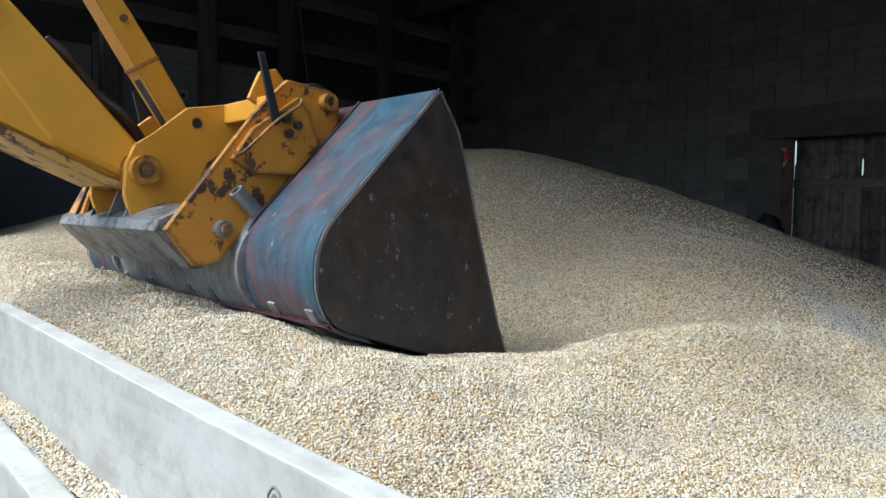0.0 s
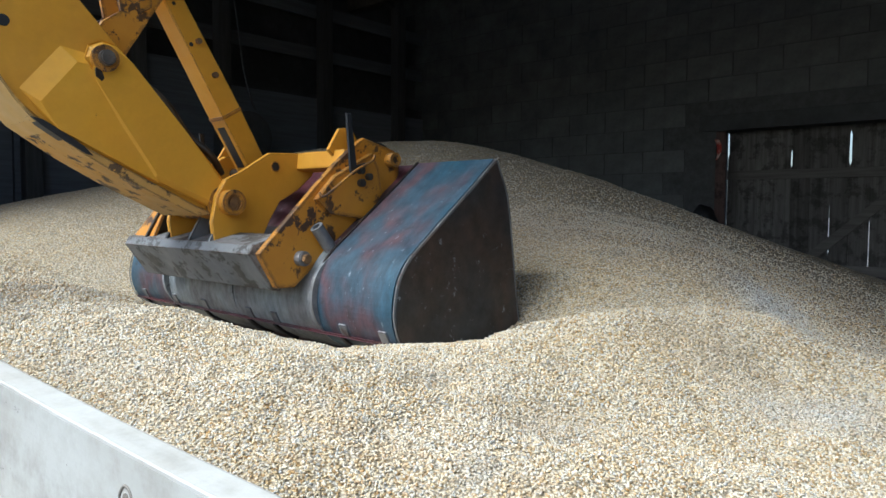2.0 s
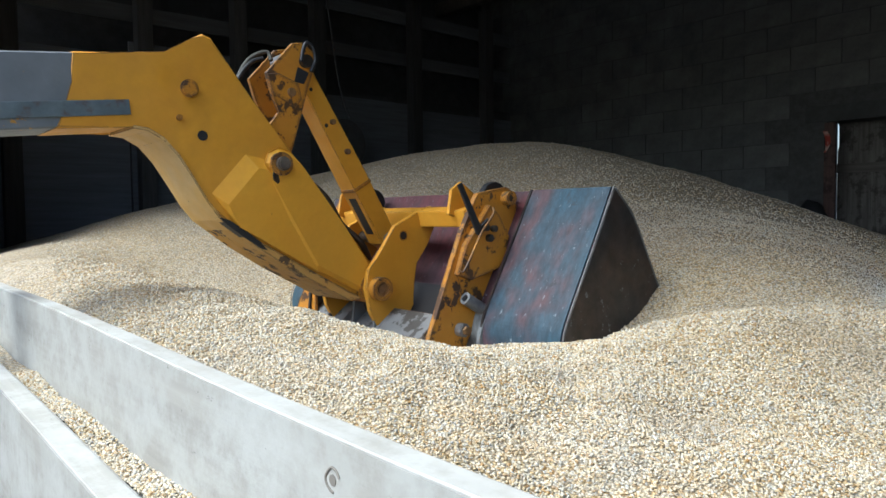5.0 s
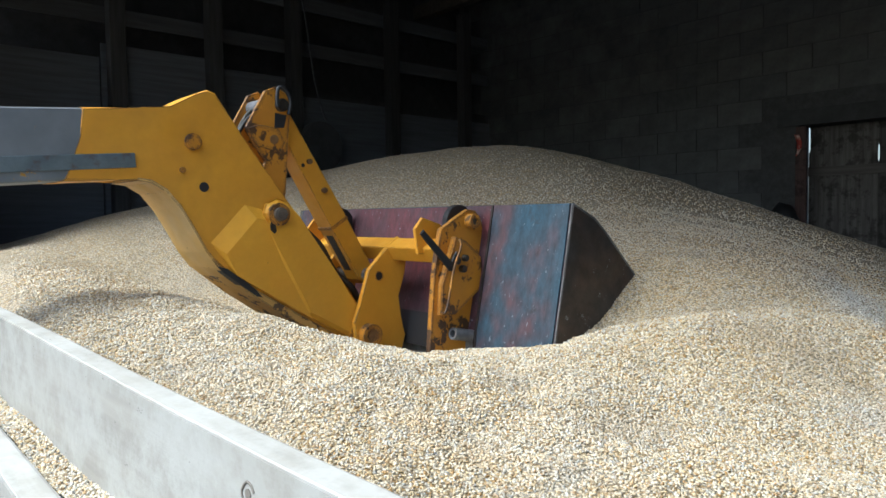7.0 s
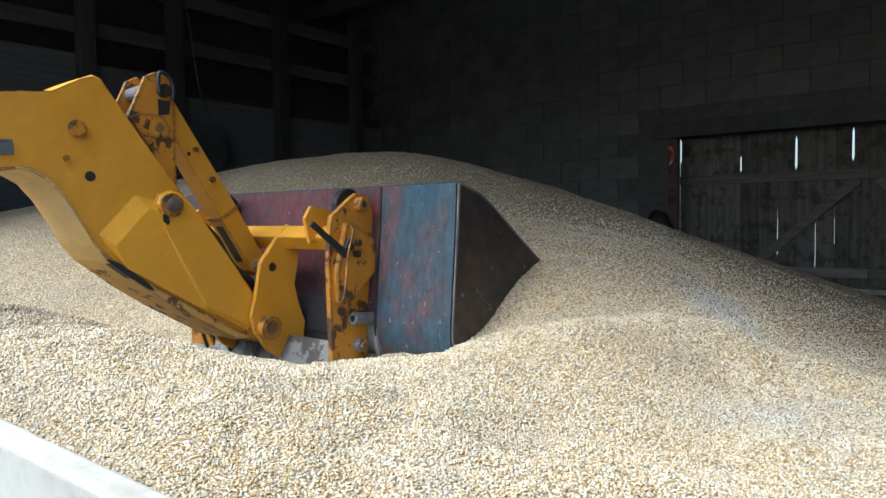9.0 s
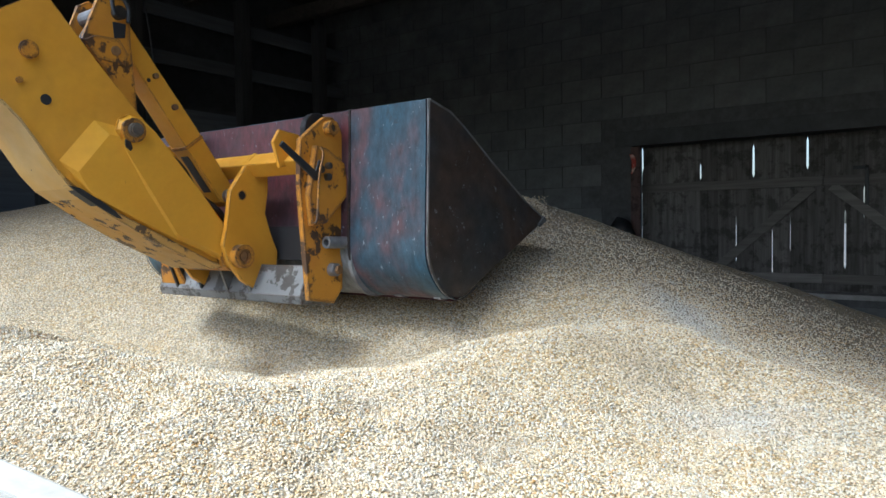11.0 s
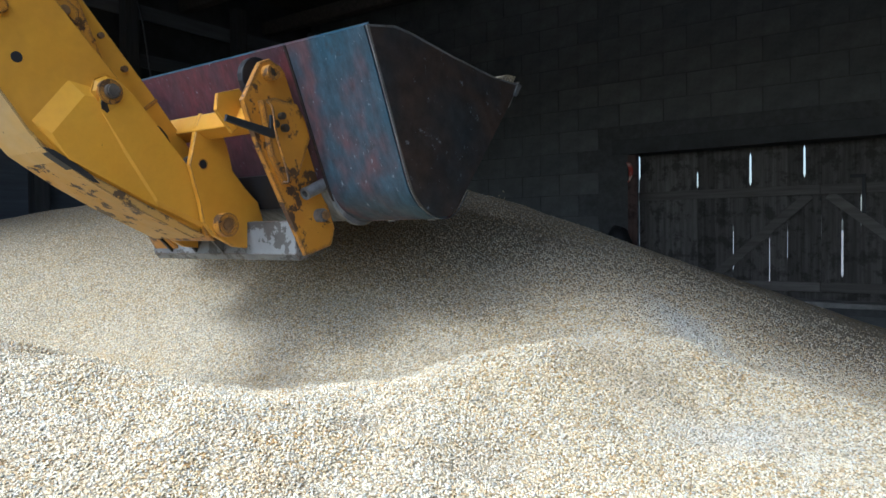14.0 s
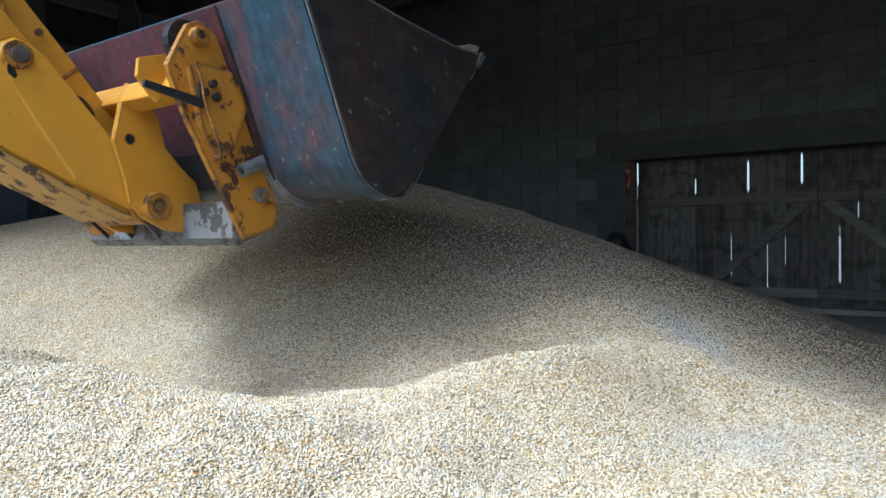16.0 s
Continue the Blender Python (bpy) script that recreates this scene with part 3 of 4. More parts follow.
def kernels(name, places, zf, label, seed, category="grain"):
    """Single maize kernels lying on a surface, as one mesh: squashed, wedge-shaped pips."""
    rg = np.random.default_rng(seed + 1000)
    x, y, grow = places
    n = len(x)
    z = zf(x, y) + rg.uniform(-0.001, 0.004, n)
    ring = np.array([(1, 0, 0), (0.35, 0.82, 0), (-0.8, 0.55, 0), (-0.8, -0.55, 0), (0.35, -0.82, 0), (0, 0, 0.5), (0, 0, -0.5)])
    size = grow * rg.uniform(0.85, 1.2, (n, 1, 1)) * np.array([0.0053, 0.0044, 0.0046])
    q = rg.normal(size=(n, 4))
    q[:, 1:3] *= 0.48
    q /= np.linalg.norm(q, axis=1, keepdims=True)
    w, a, b, c = q.T
    rot = np.stack([1 - 2 * (b * b + c * c), 2 * (a * b - w * c), 2 * (a * c + w * b), 2 * (a * b + w * c), 1 - 2 * (a * a + c * c), 2 * (b * c - w * a),
                    2 * (a * c - w * b), 2 * (b * c + w * a), 1 - 2 * (a * a + b * b)], -1).reshape(n, 3, 3)
    v = np.einsum("nij,nkj->nki", rot, ring[None] * size) + np.stack([x, y, z], -1)[:, None]
    tri = np.array([(5, i, (i + 1) % 5) for i in range(5)] + [(6, (i + 1) % 5, i) for i in range(5)])
    f = (tri[None] + 7 * np.arange(n)[:, None, None]).reshape(-1, 3)
    me = bpy.data.meshes.new(name)
    me.vertices.add(7 * n)
    me.vertices.foreach_set("co", v.reshape(-1))
    me.loops.add(len(f) * 3)
    me.loops.foreach_set("vertex_index", f.reshape(-1).astype(np.int32))
    me.polygons.add(len(f))
    me.polygons.foreach_set("loop_start", np.arange(0, len(f) * 3, 3, dtype=np.int32))
    me.polygons.foreach_set("use_smooth", np.ones(len(f), dtype=bool))
    me.update(calc_edges=True)
    me.materials.append(KERNEL)
    return tagged(new(name, me), label, category, kind="stuff")


# ---- boards across the opening ----


def boards():
    def bowed(name, y0, y1, z0, z1, bow, label):
        bm = bmesh.new()
        n = 40
        rows = []
        for i in range(n + 1):
            x = -8.19 + 11.98 * i / n
            w = bow * math.sin(x * 1.25 + 0.4)
            dz = 0.006 * math.sin(x * 2.1)
            rows.append([bm.verts.new((x, y + w, z + dz)) for y, z in ((y0, z0), (y1, z0), (y1, z1), (y0, z1))])
        for a, b in zip(rows, rows[1:]):
            for k in range(4):
                bm.faces.new((a[k], a[(k + 1) % 4], b[(k + 1) % 4], b[k]))
        bm.faces.new(rows[0])
        bm.faces.new(rows[-1][::-1])
        es = [e for e in bm.edges if len(e.link_faces) == 2 and e.calc_face_angle(0) > 1.0]
        bmesh.ops.bevel(bm, geom=es, offset=0.006, segments=2, affect="EDGES")
        board = tagged(part(name, bm, PALE), label, "board", "boards across the opening")
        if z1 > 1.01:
            # the top, rubbed clean by the grain; light from above put into its paler colour
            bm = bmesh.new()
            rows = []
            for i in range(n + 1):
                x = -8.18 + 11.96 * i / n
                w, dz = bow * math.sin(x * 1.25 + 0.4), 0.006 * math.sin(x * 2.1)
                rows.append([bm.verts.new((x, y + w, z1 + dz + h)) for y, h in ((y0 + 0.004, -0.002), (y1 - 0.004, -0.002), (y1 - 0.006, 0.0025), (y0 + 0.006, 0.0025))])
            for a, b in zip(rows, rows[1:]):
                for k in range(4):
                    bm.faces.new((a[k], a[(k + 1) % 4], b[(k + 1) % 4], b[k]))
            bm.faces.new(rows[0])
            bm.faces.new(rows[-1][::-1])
            part("board_top", bm, PALE_TOP, board, "rubbed top of the board, sky light put into its pale colour")
        return board
    board = bowed("barrier_board", 0.372, 0.425, 0.90, 1.25, 0.008, "pale weathered thick board holding back the grain")
    part("knot", rod(bmesh.new(), (-0.777, 0.3663, 1.192), (-0.777, 0.372, 1.192), 0.0075, 9), KNOT, board, "dark knot in the wood")
    arc = [(-0.777 + (0.0145 + 0.003 * math.sin(2.3 * a)) * math.cos(a), 0.3673, 1.192 + 0.016 * math.sin(a)) for a in (0.4 + 0.55 * i for i in range(9))]
    hose("knot_ring", arc, 0.0019, KNOT, board)
    bowed("barrier_board", 0.235, 0.30, 0.72, 1.03, 0.006, "pale weathered lower board in front of the grain")
    bowed("barrier_board", 0.30, 0.372, 0.40, 1.005, 0.0, "pale weathered backing board between the barrier boards")
    bowed("barrier_board", 0.25, 0.425, -0.02, 0.40, 0.0, "pale weathered bottom board of the barrier")


# ---- loader ----
BUCKET = [(0.717, 0.297), (0.60, 0.172), (0.49, 0.058), (0.36, -0.075), (0.262, -0.178), (0.225, -0.235), (0.205, -0.30), (0.205, -0.39), (0.228, -0.46), (0.265, -0.51), (0.32, -0.545)]
TIP = (1.16, -0.815)
HALF = 1.127


def dense(pts):
    """A smooth run through the points, four steps between each two."""
    out = []
    for i in range(len(pts) - 1):
        p0, p1, p2, p3 = (Vector(pts[max(0, min(len(pts) - 1, i + k))]) for k in (-1, 0, 1, 2))
        for k in range(4):
            t = k / 4
            q = 0.5 * (2 * p1 + (p2 - p0) * t + (2 * p0 - 5 * p1 + 4 * p2 - p3) * t * t + (3 * p1 - p0 - 3 * p2 + p3) * t ** 3)
            out.append((q.x, q.y))
    return out + [tuple(pts[-1])]


def offset_line(pts, d):
    out = []
    pts = dense(pts)
    for i, p in enumerate(pts):
        a, b = pts[max(i - 1, 0)], pts[min(i + 1, len(pts) - 1)]
        tx, tz = b[0] - a[0], b[1] - a[1]
        ln = math.hypot(tx, tz)
        out.append((p[0] - tz / ln * d, p[1] + tx / ln * d))
    return out


def make_bucket():
    root = tagged(new("loader_bucket"), "blue and rusty red steel loader bucket with dark end plates", "bucket")
    line = BUCKET + [TIP]
    inner = offset_line(line, 0.012)
    part("shell", prism(bmesh.new(), dense(line) + inner[::-1], -HALF, HALF), RED, root, "faded red steel bucket back and floor")
    outline = dense(BUCKET) + [TIP, (1.06, -0.60), (0.94, -0.24), (0.853, 0.05), (0.81, 0.165)]
    for s in (1, -1):
        bm = prism(bmesh.new(), outline, s * HALF - 0.002 * s, s * (HALF + 0.014), 0.003)
        part("end_plate", bm, END_SHEET, root, "dark rusty steel end plate")
        # blue sheet over the outer part of the back
        under = BUCKET + [(0.42, -0.577)]
        o1, o0 = offset_line(under, -0.010), offset_line(under, -0.001)
        a, b = (s * 0.665, s * (HALF - 0.004))
        part("back_panel", prism(bmesh.new(), o1 + o0[::-1], a, b), BLUE, root, "scratched blue painted back sheet")
        bm = prism(bmesh.new(), offset_line(BUCKET[:8], -0.017) + offset_line(BUCKET[:8], -0.001)[::-1], s * 0.655, s * 0.667)
        part("seam_rib", bm, PLATE, root)
        # folded edge along the end plate
        o2 = offset_line(under, -0.013)
        part("edge_strip", prism(bmesh.new(), o2 + o1[::-1], s * (HALF + 0.008), s * (HALF + 0.0145)), EDGE, root, "rubbed grey steel edge")
    mid = BUCKET[4:] + [(0.42, -0.577)]
    o1, o0 = offset_line(mid, -0.009), offset_line(mid, -0.001)
    part("lower_sheet", prism(bmesh.new(), o1 + o0[::-1], -0.652, 0.652), SLATE, root, "rubbed grey steel lower back")
    d = Vector((TIP[0] - 0.32, TIP[1] + 0.545)).normalized()
    nrm = Vector((d.y, -d.x))
    e0 = Vector(TIP) - d * 0.16
    e1 = Vector(TIP) + d * 0.03
    part("cutting_edge", prism(bmesh.new(), [tuple(e0), tuple(e1), tuple(e1 + nrm * 0.006), tuple(e0 + nrm * 0.02)], -HALF, HALF), BRIGHT_STEEL, root, "worn bright cutting edge")
    for x in (1.06, 0.82, 0.33, 0.12, -0.30, -0.62, -0.98):
        lo, hi = offset_line(BUCKET[9:] + [(0.40, -0.575)], -0.022), offset_line(BUCKET[9:] + [(0.40, -0.575)], -0.004)
        part("skid_strap", prism(bmesh.new(), lo + hi[::-1], x - 0.045, x - 0.022, 0.002), PLATE, root)
        lo, hi = offset_line(BUCKET[8:10], -0.018), offset_line(BUCKET[8:10], -0.008)
        part("wear_tab", prism(bmesh.new(), lo + hi[::-1], x - 0.022, x + 0.022, 0.002), GREY_STEEL, root)
    for x, deep in ((0.66, 0.034), (0.0, 0.012), (-0.66, 0.034)):
        # folded stiffener, deepest where the sheet turns under
        run = dense(BUCKET[4:])
        base, n = offset_line(BUCKET[4:], -0.004), len(run) - 1
        out = []
        for i, (p, q) in enumerate(zip(base, offset_line(BUCKET[4:], -0.004 - deep))):
            k = 0.15 + 0.85 * math.sin(math.pi * min(1.0, i / n / 0.9)) ** 2
            out.append((p[0] + (q[0] - p[0]) * k, p[1] + (q[1] - p[1]) * k))
        part("stiffener", prism(bmesh.new(), out + base[::-1], x - 0.011, x + 0.011), SLATE, root)
    for s in (1, -1):
        # rubbed rim along the open edge of the end plate, and the side tooth by the lip
        rim = [TIP, (1.06, -0.60), (0.94, -0.24), (0.853, 0.05), (0.81, 0.165), BUCKET[0]]
        back = [(1.150, -0.812), (1.050, -0.597), (0.931, -0.238), (0.845, 0.047), (0.803, 0.158), (0.714, 0.287)]
        part("plate_rim", prism(bmesh.new(), rim + back[::-1], s * (HALF + 0.012), s * (HALF + 0.0165)), EDGE, root, "rubbed bare steel rim")
        tooth = [(1.155, -0.822), (1.07, -0.795), (1.065, -0.772), (1.145, -0.78)]
        part("side_tooth", prism(bmesh.new(), tooth, s * (HALF + 0.014), s * (HALF + 0.026), 0.002), EDGE, root)
    for s in (1, -1):
        arc = [(0.575 + 0.09 * math.cos(radians(a)), 0.29 + 0.09 * math.sin(radians(a))) for a in range(-10, 191, 20)] + [(0.52, 0.12), (0.60, 0.17)]
        part("hook_bracket", prism(bmesh.new(), arc, s * 0.50, s * 0.535, 0.004), BLACK, root, "black hook bracket")
    t = Vector(BUCKET[0])
    bm = prism(bmesh.new(), [(t.x - 0.006, t.y - 0.012), (t.x + 0.0, t.y - 0.004), (t.x + 0.02, t.y - 0.008), (t.x + 0.018, t.y - 0.016)], -HALF, HALF, 0.001)
    part("top_lip", bm, BLUE, root)
    return root


def make_carriage():
    root = tagged(new("tool_carriage"), "chipped yellow quick-hitch carriage with grey lower beam", "tool carrier")
    inner = [(-0.065, 0.02), (-0.03, 0.10), (0.04, 0.145), (0.18, 0.265), (0.36, 0.30), (0.43, 0.30), (0.435, 0.205), (0.36, 0.12), (0.26, 0.05), (0.215, -0.05), (0.19, -0.15), (0.10, -0.23), (-0.035, -0.22), (-0.07, -0.10)]
    outer = [(-0.065, -0.22), (0.04, -0.352), (0.13, -0.34), (0.31, -0.145), (0.42, -0.055), (0.50, 0.03), (0.60, 0.11), (0.655, 0.24), (0.65, 0.31), (0.61, 0.345), (0.56, 0.35), (0.41, 0.362), (0.35, 0.30), (0.27, 0.215), (0.18, 0.10)]
    lock = [(0.444, 0.296), (0.49, 0.24), (0.53, 0.12), (0.475, 0.02), (0.44, -0.008), (0.244, -0.01), (0.17, 0.04), (0.25, 0.155)]
    for s in (1, -1):
        part("inner_plate", prism(bmesh.new(), inner, s * 0.185, s * 0.215, 0.004), YELLOW, root)
        part("outer_plate", prism(bmesh.new(), outer, s * 0.565, s * 0.595, 0.004), YELLOW_WORN, root, "chipped yellow hook plate")
        part("lock_plate", prism(bmesh.new(), lock, s * 0.612, s * 0.63, 0.003), YELLOW_WORN, root)
        edge = [(0.444, 0.296), (0.25, 0.155), (0.17, 0.04), (0.244, -0.01)]
        fold = edge + [(0.248, -0.002), (0.182, 0.041), (0.258, 0.147), (0.45, 0.287)]
        part("lock_flange", prism(bmesh.new(), fold, s * 0.596, s * 0.631), YELLOW_WORN, root)
        # the guide plate inside the hook
        guide = [(0.30, 0.29), (0.35, 0.40), (0.42, 0.42), (0.50, 0.33), (0.45, 0.20)]
        part("guide_plate", prism(bmesh.new(), guide, s * 0.47, s * 0.49, 0.003), YELLOW, root)
        for (u, v), r in (((0.583, 0.295), 0.034),):
            part("upper_bushing", pipe(bmesh.new(), (s * 0.54, u, v), (s * 0.64, u, v), r, 0.018), YELLOW_WORN, root)
            part("upper_pin", rod(bmesh.new(), (s * 0.5, u, v), (s * 0.63, u, v), 0.0175, 16), GREASE, root)
        for u, v, r in ((0.378, 0.205, 0.018), (0.43, 0.185, 0.016), (0.39, 0.15, 0.018)):
            part("lock_bolt", rod(bmesh.new(), (s * 0.60, u, v), (s * 0.655, u, v), r, 12, bevel=0.003), GREASE, root)
        ax = Vector((0.72, -0.69))
        a = Vector((0.179, -0.075))
        b = a + ax * 0.17
        part("socket_tube", pipe(bmesh.new(), (s * 0.628, a.x, a.y), (s * 0.628, b.x, b.y), 0.029, 0.017), GREY_STEEL, root, "grey steel socket tube")
        part("socket_core", rod(bmesh.new(), (s * 0.628, a.x + ax.x * 0.03, a.y + ax.y * 0.03), (s * 0.628, b.x, b.y), 0.0165, 12), BLACK, root)
        part("lower_pin", rod(bmesh.new(), (s * 0.55, 0.138, -0.217), (s * 0.635, 0.138, -0.217), 0.032, 20, bevel=0.004), GREY_STEEL, root)
        part("lower_pin_end", rod(bmesh.new(), (s * 0.635, 0.138, -0.217), (s * 0.655, 0.138, -0.217), 0.022, 6, bevel=0.003), RUSTY, root)
        bm = bmesh.new()
        pts = [(0.258, 0.435), (0.285, 0.44), (0.345, 0.215), (0.40, 0.245), (0.405, 0.225), (0.335, 0.175), (0.315, 0.19)]
        part("locking_lever", prism(bm, pts, s * 0.632, s * 0.645, 0.003), BLACK, root, "black iron locking lever")
        rodpts = [(s * 0.65, 0.44, 0.285), (s * 0.66, 0.42, 0.255), (s * 0.655, 0.33, 0.19), (s * 0.655, 0.19, 0.06), (s * 0.64, 0.165, 0.07)]
        hose("lever_rod", rodpts, 0.006, YELLOW_WORN, root)
    part("cross_bar", box(bmesh.new(), -0.56, 0.56, 0.335, 0.425, 0.215, 0.298, 0.008), YELLOW, root)
    part("bar_face", box(bmesh.new(), -0.555, 0.555, 0.4255, 0.4285, 0.222, 0.292), BEAM, root, "paint rubbed bare along the bar")
    beam = [(0.07, -0.125), (-0.075, -0.185), (-0.09, -0.225), (0.045, -0.362), (0.085, -0.362), (0.085, -0.30), (-0.02, -0.215), (0.09, -0.16)]
    part("lower_beam", prism(bmesh.new(), beam, -0.595, 0.563, 0.004), BEAM, root, "scraped grey steel lower beam")
    for x in (0.20, -0.20, 0.02, -0.42):
        part("gusset", prism(bmesh.new(), [(-0.07, -0.185), (0.07, -0.13), (0.03, 0.0), (0.0, 0.0)], x - 0.008, x + 0.008), BLACK if x < 0 else BEAM, root)
    bm = bmesh.new()
    fr = [(-0.59, -0.19), (-0.47, 0.02), (-0.40, 0.02), (-0.36, -0.19)]
    f0, f1 = ([bm.verts.new((x, u + 0.35 * (v + 0.2), v)) for x, v in fr] for u in (-0.06, -0.046))
    bm.faces.new(f0)
    bm.faces.new(f1[::-1])
    for i in range(4):
        bm.faces.new((f0[i], f1[i], f1[(i + 1) % 4], f0[(i + 1) % 4]))
    part("rear_plate", bm, YELLOW_WORN, root, "rusty orange rear plate")
    part("back_plate", prism(bmesh.new(), [(0.17, -0.19), (0.18, -0.20), (0.30, -0.08), (0.29, -0.07)], -0.56, 0.56), BLACK, root)
    part("pivot_pin", rod(bmesh.new(), (-0.253, 0, 0), (0.253, 0, 0), 0.026, 24, bevel=0.005), RUSTY, root, "rusty pivot pin")
    for s in (1, -1):
        part("pivot_boss", pipe(bmesh.new(), (s * 0.21, 0, 0), (s * 0.262, 0, 0), 0.057, 0.035, 28), YELLOW_WORN, root)
        part("pivot_ring", pipe(bmesh.new(), (s * 0.21, 0, 0), (s * 0.252, 0, 0), 0.0355, 0.025, 24), RUSTY, root, "rusty bushing")
        part("plate_hole", pipe(bmesh.new(), (s * 0.212, 0.215, 0.205), (s * 0.2185, 0.215, 0.205), 0.025, 0.020), YELLOW_WORN, root)
        # black disc for the shade inside the hole
        part("hole_shade", rod(bmesh.new(), (s * 0.19, 0.215, 0.205), (s * 0.2165, 0.215, 0.205), 0.0202, 16), BLACK, root)
    part("link_pin", rod(bmesh.new(), (-0.2, 0.243, 0.185), (0.2, 0.243, 0.185), 0.03, 20), GREASE, root)
    return root


KNEE = (-0.698, 0.287)
LINK, CRANK = 0.96, 0.51
LINK_FOOT = (0.243, 0.185)


def make_boom():
    root = tagged(new("loader_boom"), "yellow cranked telescopic loader boom with grey worn rear", "boom")
    dx, dz = -0.82, -0.573
    top, bot = (-1.315, 0.432), (-1.292, 0.112)
    far = 3.4
    head = [(0.045, 0.05), (0.0, 0.088), (-0.3, 0.212), (-0.6, 0.345), (-0.95, 0.487), (-1.19, 0.60), (-1.228, 0.592), (-1.258, 0.545), top,
            (top[0] + dx * 0.34, top[1] + dz * 0.34), (top[0] + dx * 0.33 + 0.05, top[1] + dz * 0.33 - 0.1), (bot[0] + dx * 0.27, bot[1] + dz * 0.27), bot, (-1.24, 0.135), (-1.17, 0.135), (-1.09, 0.105), (-1.0, 0.055), (-0.90, -0.005), (-0.82, -0.04), (-0.74, -0.052), (-0.6, -0.055), (-0.41, -0.058), (-0.1, -0.065), (-0.02, -0.06), (0.045, -0.03)]
    part("boom_head", prism(bmesh.new(), head, -0.17, 0.14, 0.008), YELLOW, root, "cranked yellow boom head")
    rear = [(top[0] + dx * 0.2, top[1] + dz * 0.2 - 0.003), (top[0] + dx * far, top[1] + dz * far), (bot[0] + dx * far, bot[1] + dz * far), (bot[0] + dx * 0.2, bot[1] + dz * 0.2 + 0.003)]
    part("boom_tube", prism(bmesh.new(), rear, -0.147, 0.137, 0.006), BOOM_GREY, root, "worn grey sliding boom section")
    n = (0.573, -0.82)
    w0 = (bot[0] - n[0] * 0.04 + 0.0, bot[1] - n[1] * 0.04)
    strip = [(w0[0], w0[1]), (w0[0] - n[0] * 0.058, w0[1] - n[1] * 0.058), (w0[0] - n[0] * 0.058 + dx * 2.6, w0[1] - n[1] * 0.058 + dz * 2.6), (w0[0] + dx * 2.6, w0[1] + dz * 2.6)]
    part("wear_strip", prism(bmesh.new(), strip, 0.137, 0.146, 0.002), steel("slate_wear_strip", (0.17, 0.22, 0.25), (0.09, 0.12, 0.14), 0.5, 0.3), root, "dark steel wear strip")
    # cheeks: a proud field with a wide sloped end, and a thicker strap that runs from the knee pin to the foot
    wedge = [(-0.765, 0.275), (-0.846, 0.250), (-0.90, 0.03), (-0.74, -0.046), (-0.5, -0.052), (-0.30, -0.055), (-0.66, 0.22)]
    crown = [(-0.74, 0.235), (-0.775, 0.222), (-0.825, 0.015), (-0.73, -0.044), (-0.5, -0.050), (-0.30, -0.053), (-0.66, 0.20)]
    strap = [(-0.76, 0.255), (-0.768, 0.305), (-0.735, 0.35), (-0.68, 0.365), (-0.6, 0.333), (-0.3, 0.203), (0.0, 0.078), (0.025, 0.04), (0.02, -0.045), (-0.33, -0.052), (-0.70, 0.225)]
    for s, f in ((1, 0.14), (-1, -0.17)):
        bm = bmesh.new()
        a, b = [bm.verts.new((f, u, v)) for u, v in wedge], [bm.verts.new((f + s * 0.026, u, v)) for u, v in crown]
        bm.faces.new(a)
        bm.faces.new(b[::-1])
        for i in range(7):
            bm.faces.new((a[i], b[i], b[(i + 1) % 7], a[(i + 1) % 7]))
        part("cheek_plate", bm, YELLOW_PLAIN, root)
        part("cheek_strap", prism(bmesh.new(), strap, f, f + s * 0.036, 0.022), YELLOW_PLAIN, root)
        part("knee_boss", pipe(bmesh.new(), (f, *KNEE), (f + s * 0.05, *KNEE), 0.052, 0.031, 24), YELLOW_WORN, root)
        part("knee_pin", rod(bmesh.new(), (f, *KNEE), (f + s * 0.075, *KNEE), 0.0305, 20, bevel=0.006), PIN, root, "greasy black pivot pin")
        part("grease_smear", prism(bmesh.new(), [(-0.715, 0.245), (-0.69, 0.24), (-0.668, 0.215), (-0.672, 0.20), (-0.70, 0.205), (-0.712, 0.225)], f + s * 0.0355, f + s * 0.040, 0.002), GREASE, root)
        part("boom_bolt", rod(bmesh.new(), (f, -1.175, 0.36), (f + s * 0.022, -1.175, 0.36), 0.036, 20, bevel=0.006), YELLOW_WORN, root)
        # no real hole: a black disc draws its dark inside
        part("hole_shade", rod(bmesh.new(), (f - s * 0.02, -1.041, 0.222), (f + s * 0.003, -1.041, 0.222), 0.021, 18), BLACK, root)
        part("small_bolt", rod(bmesh.new(), (f, -1.155, 0.235), (f + s * 0.014, -1.155, 0.235), 0.012, 10), YELLOW_WORN, root)
    belly = [(-1.29, 0.113), (-1.24, 0.134), (-1.17, 0.133), (-1.09, 0.103), (-1.0, 0.053), (-0.90, -0.007), (-0.82, -0.042), (-0.74, -0.054), (-0.62, -0.057)]
    part("belly_plate", prism(bmesh.new(), belly + [(u + 0.004, v - 0.012) for u, v in belly[::-1]], -0.178, 0.149, 0.002), BELLY, root, "dusty pale bottom plate")
    # lower flange with its drain slot, a black bar for the shade inside
    part("bottom_flange", prism(bmesh.new(), [(0.0, -0.058), (-0.10, -0.068), (-0.41, -0.061), (-0.6, -0.058), (-0.74, -0.054), (-0.80, -0.05), (-0.74, -0.066), (-0.6, -0.086), (-0.41, -0.100), (-0.08, -0.104)], -0.175, 0.150, 0.003), DUSTY_YELLOW, root, "scuffed bottom flange")
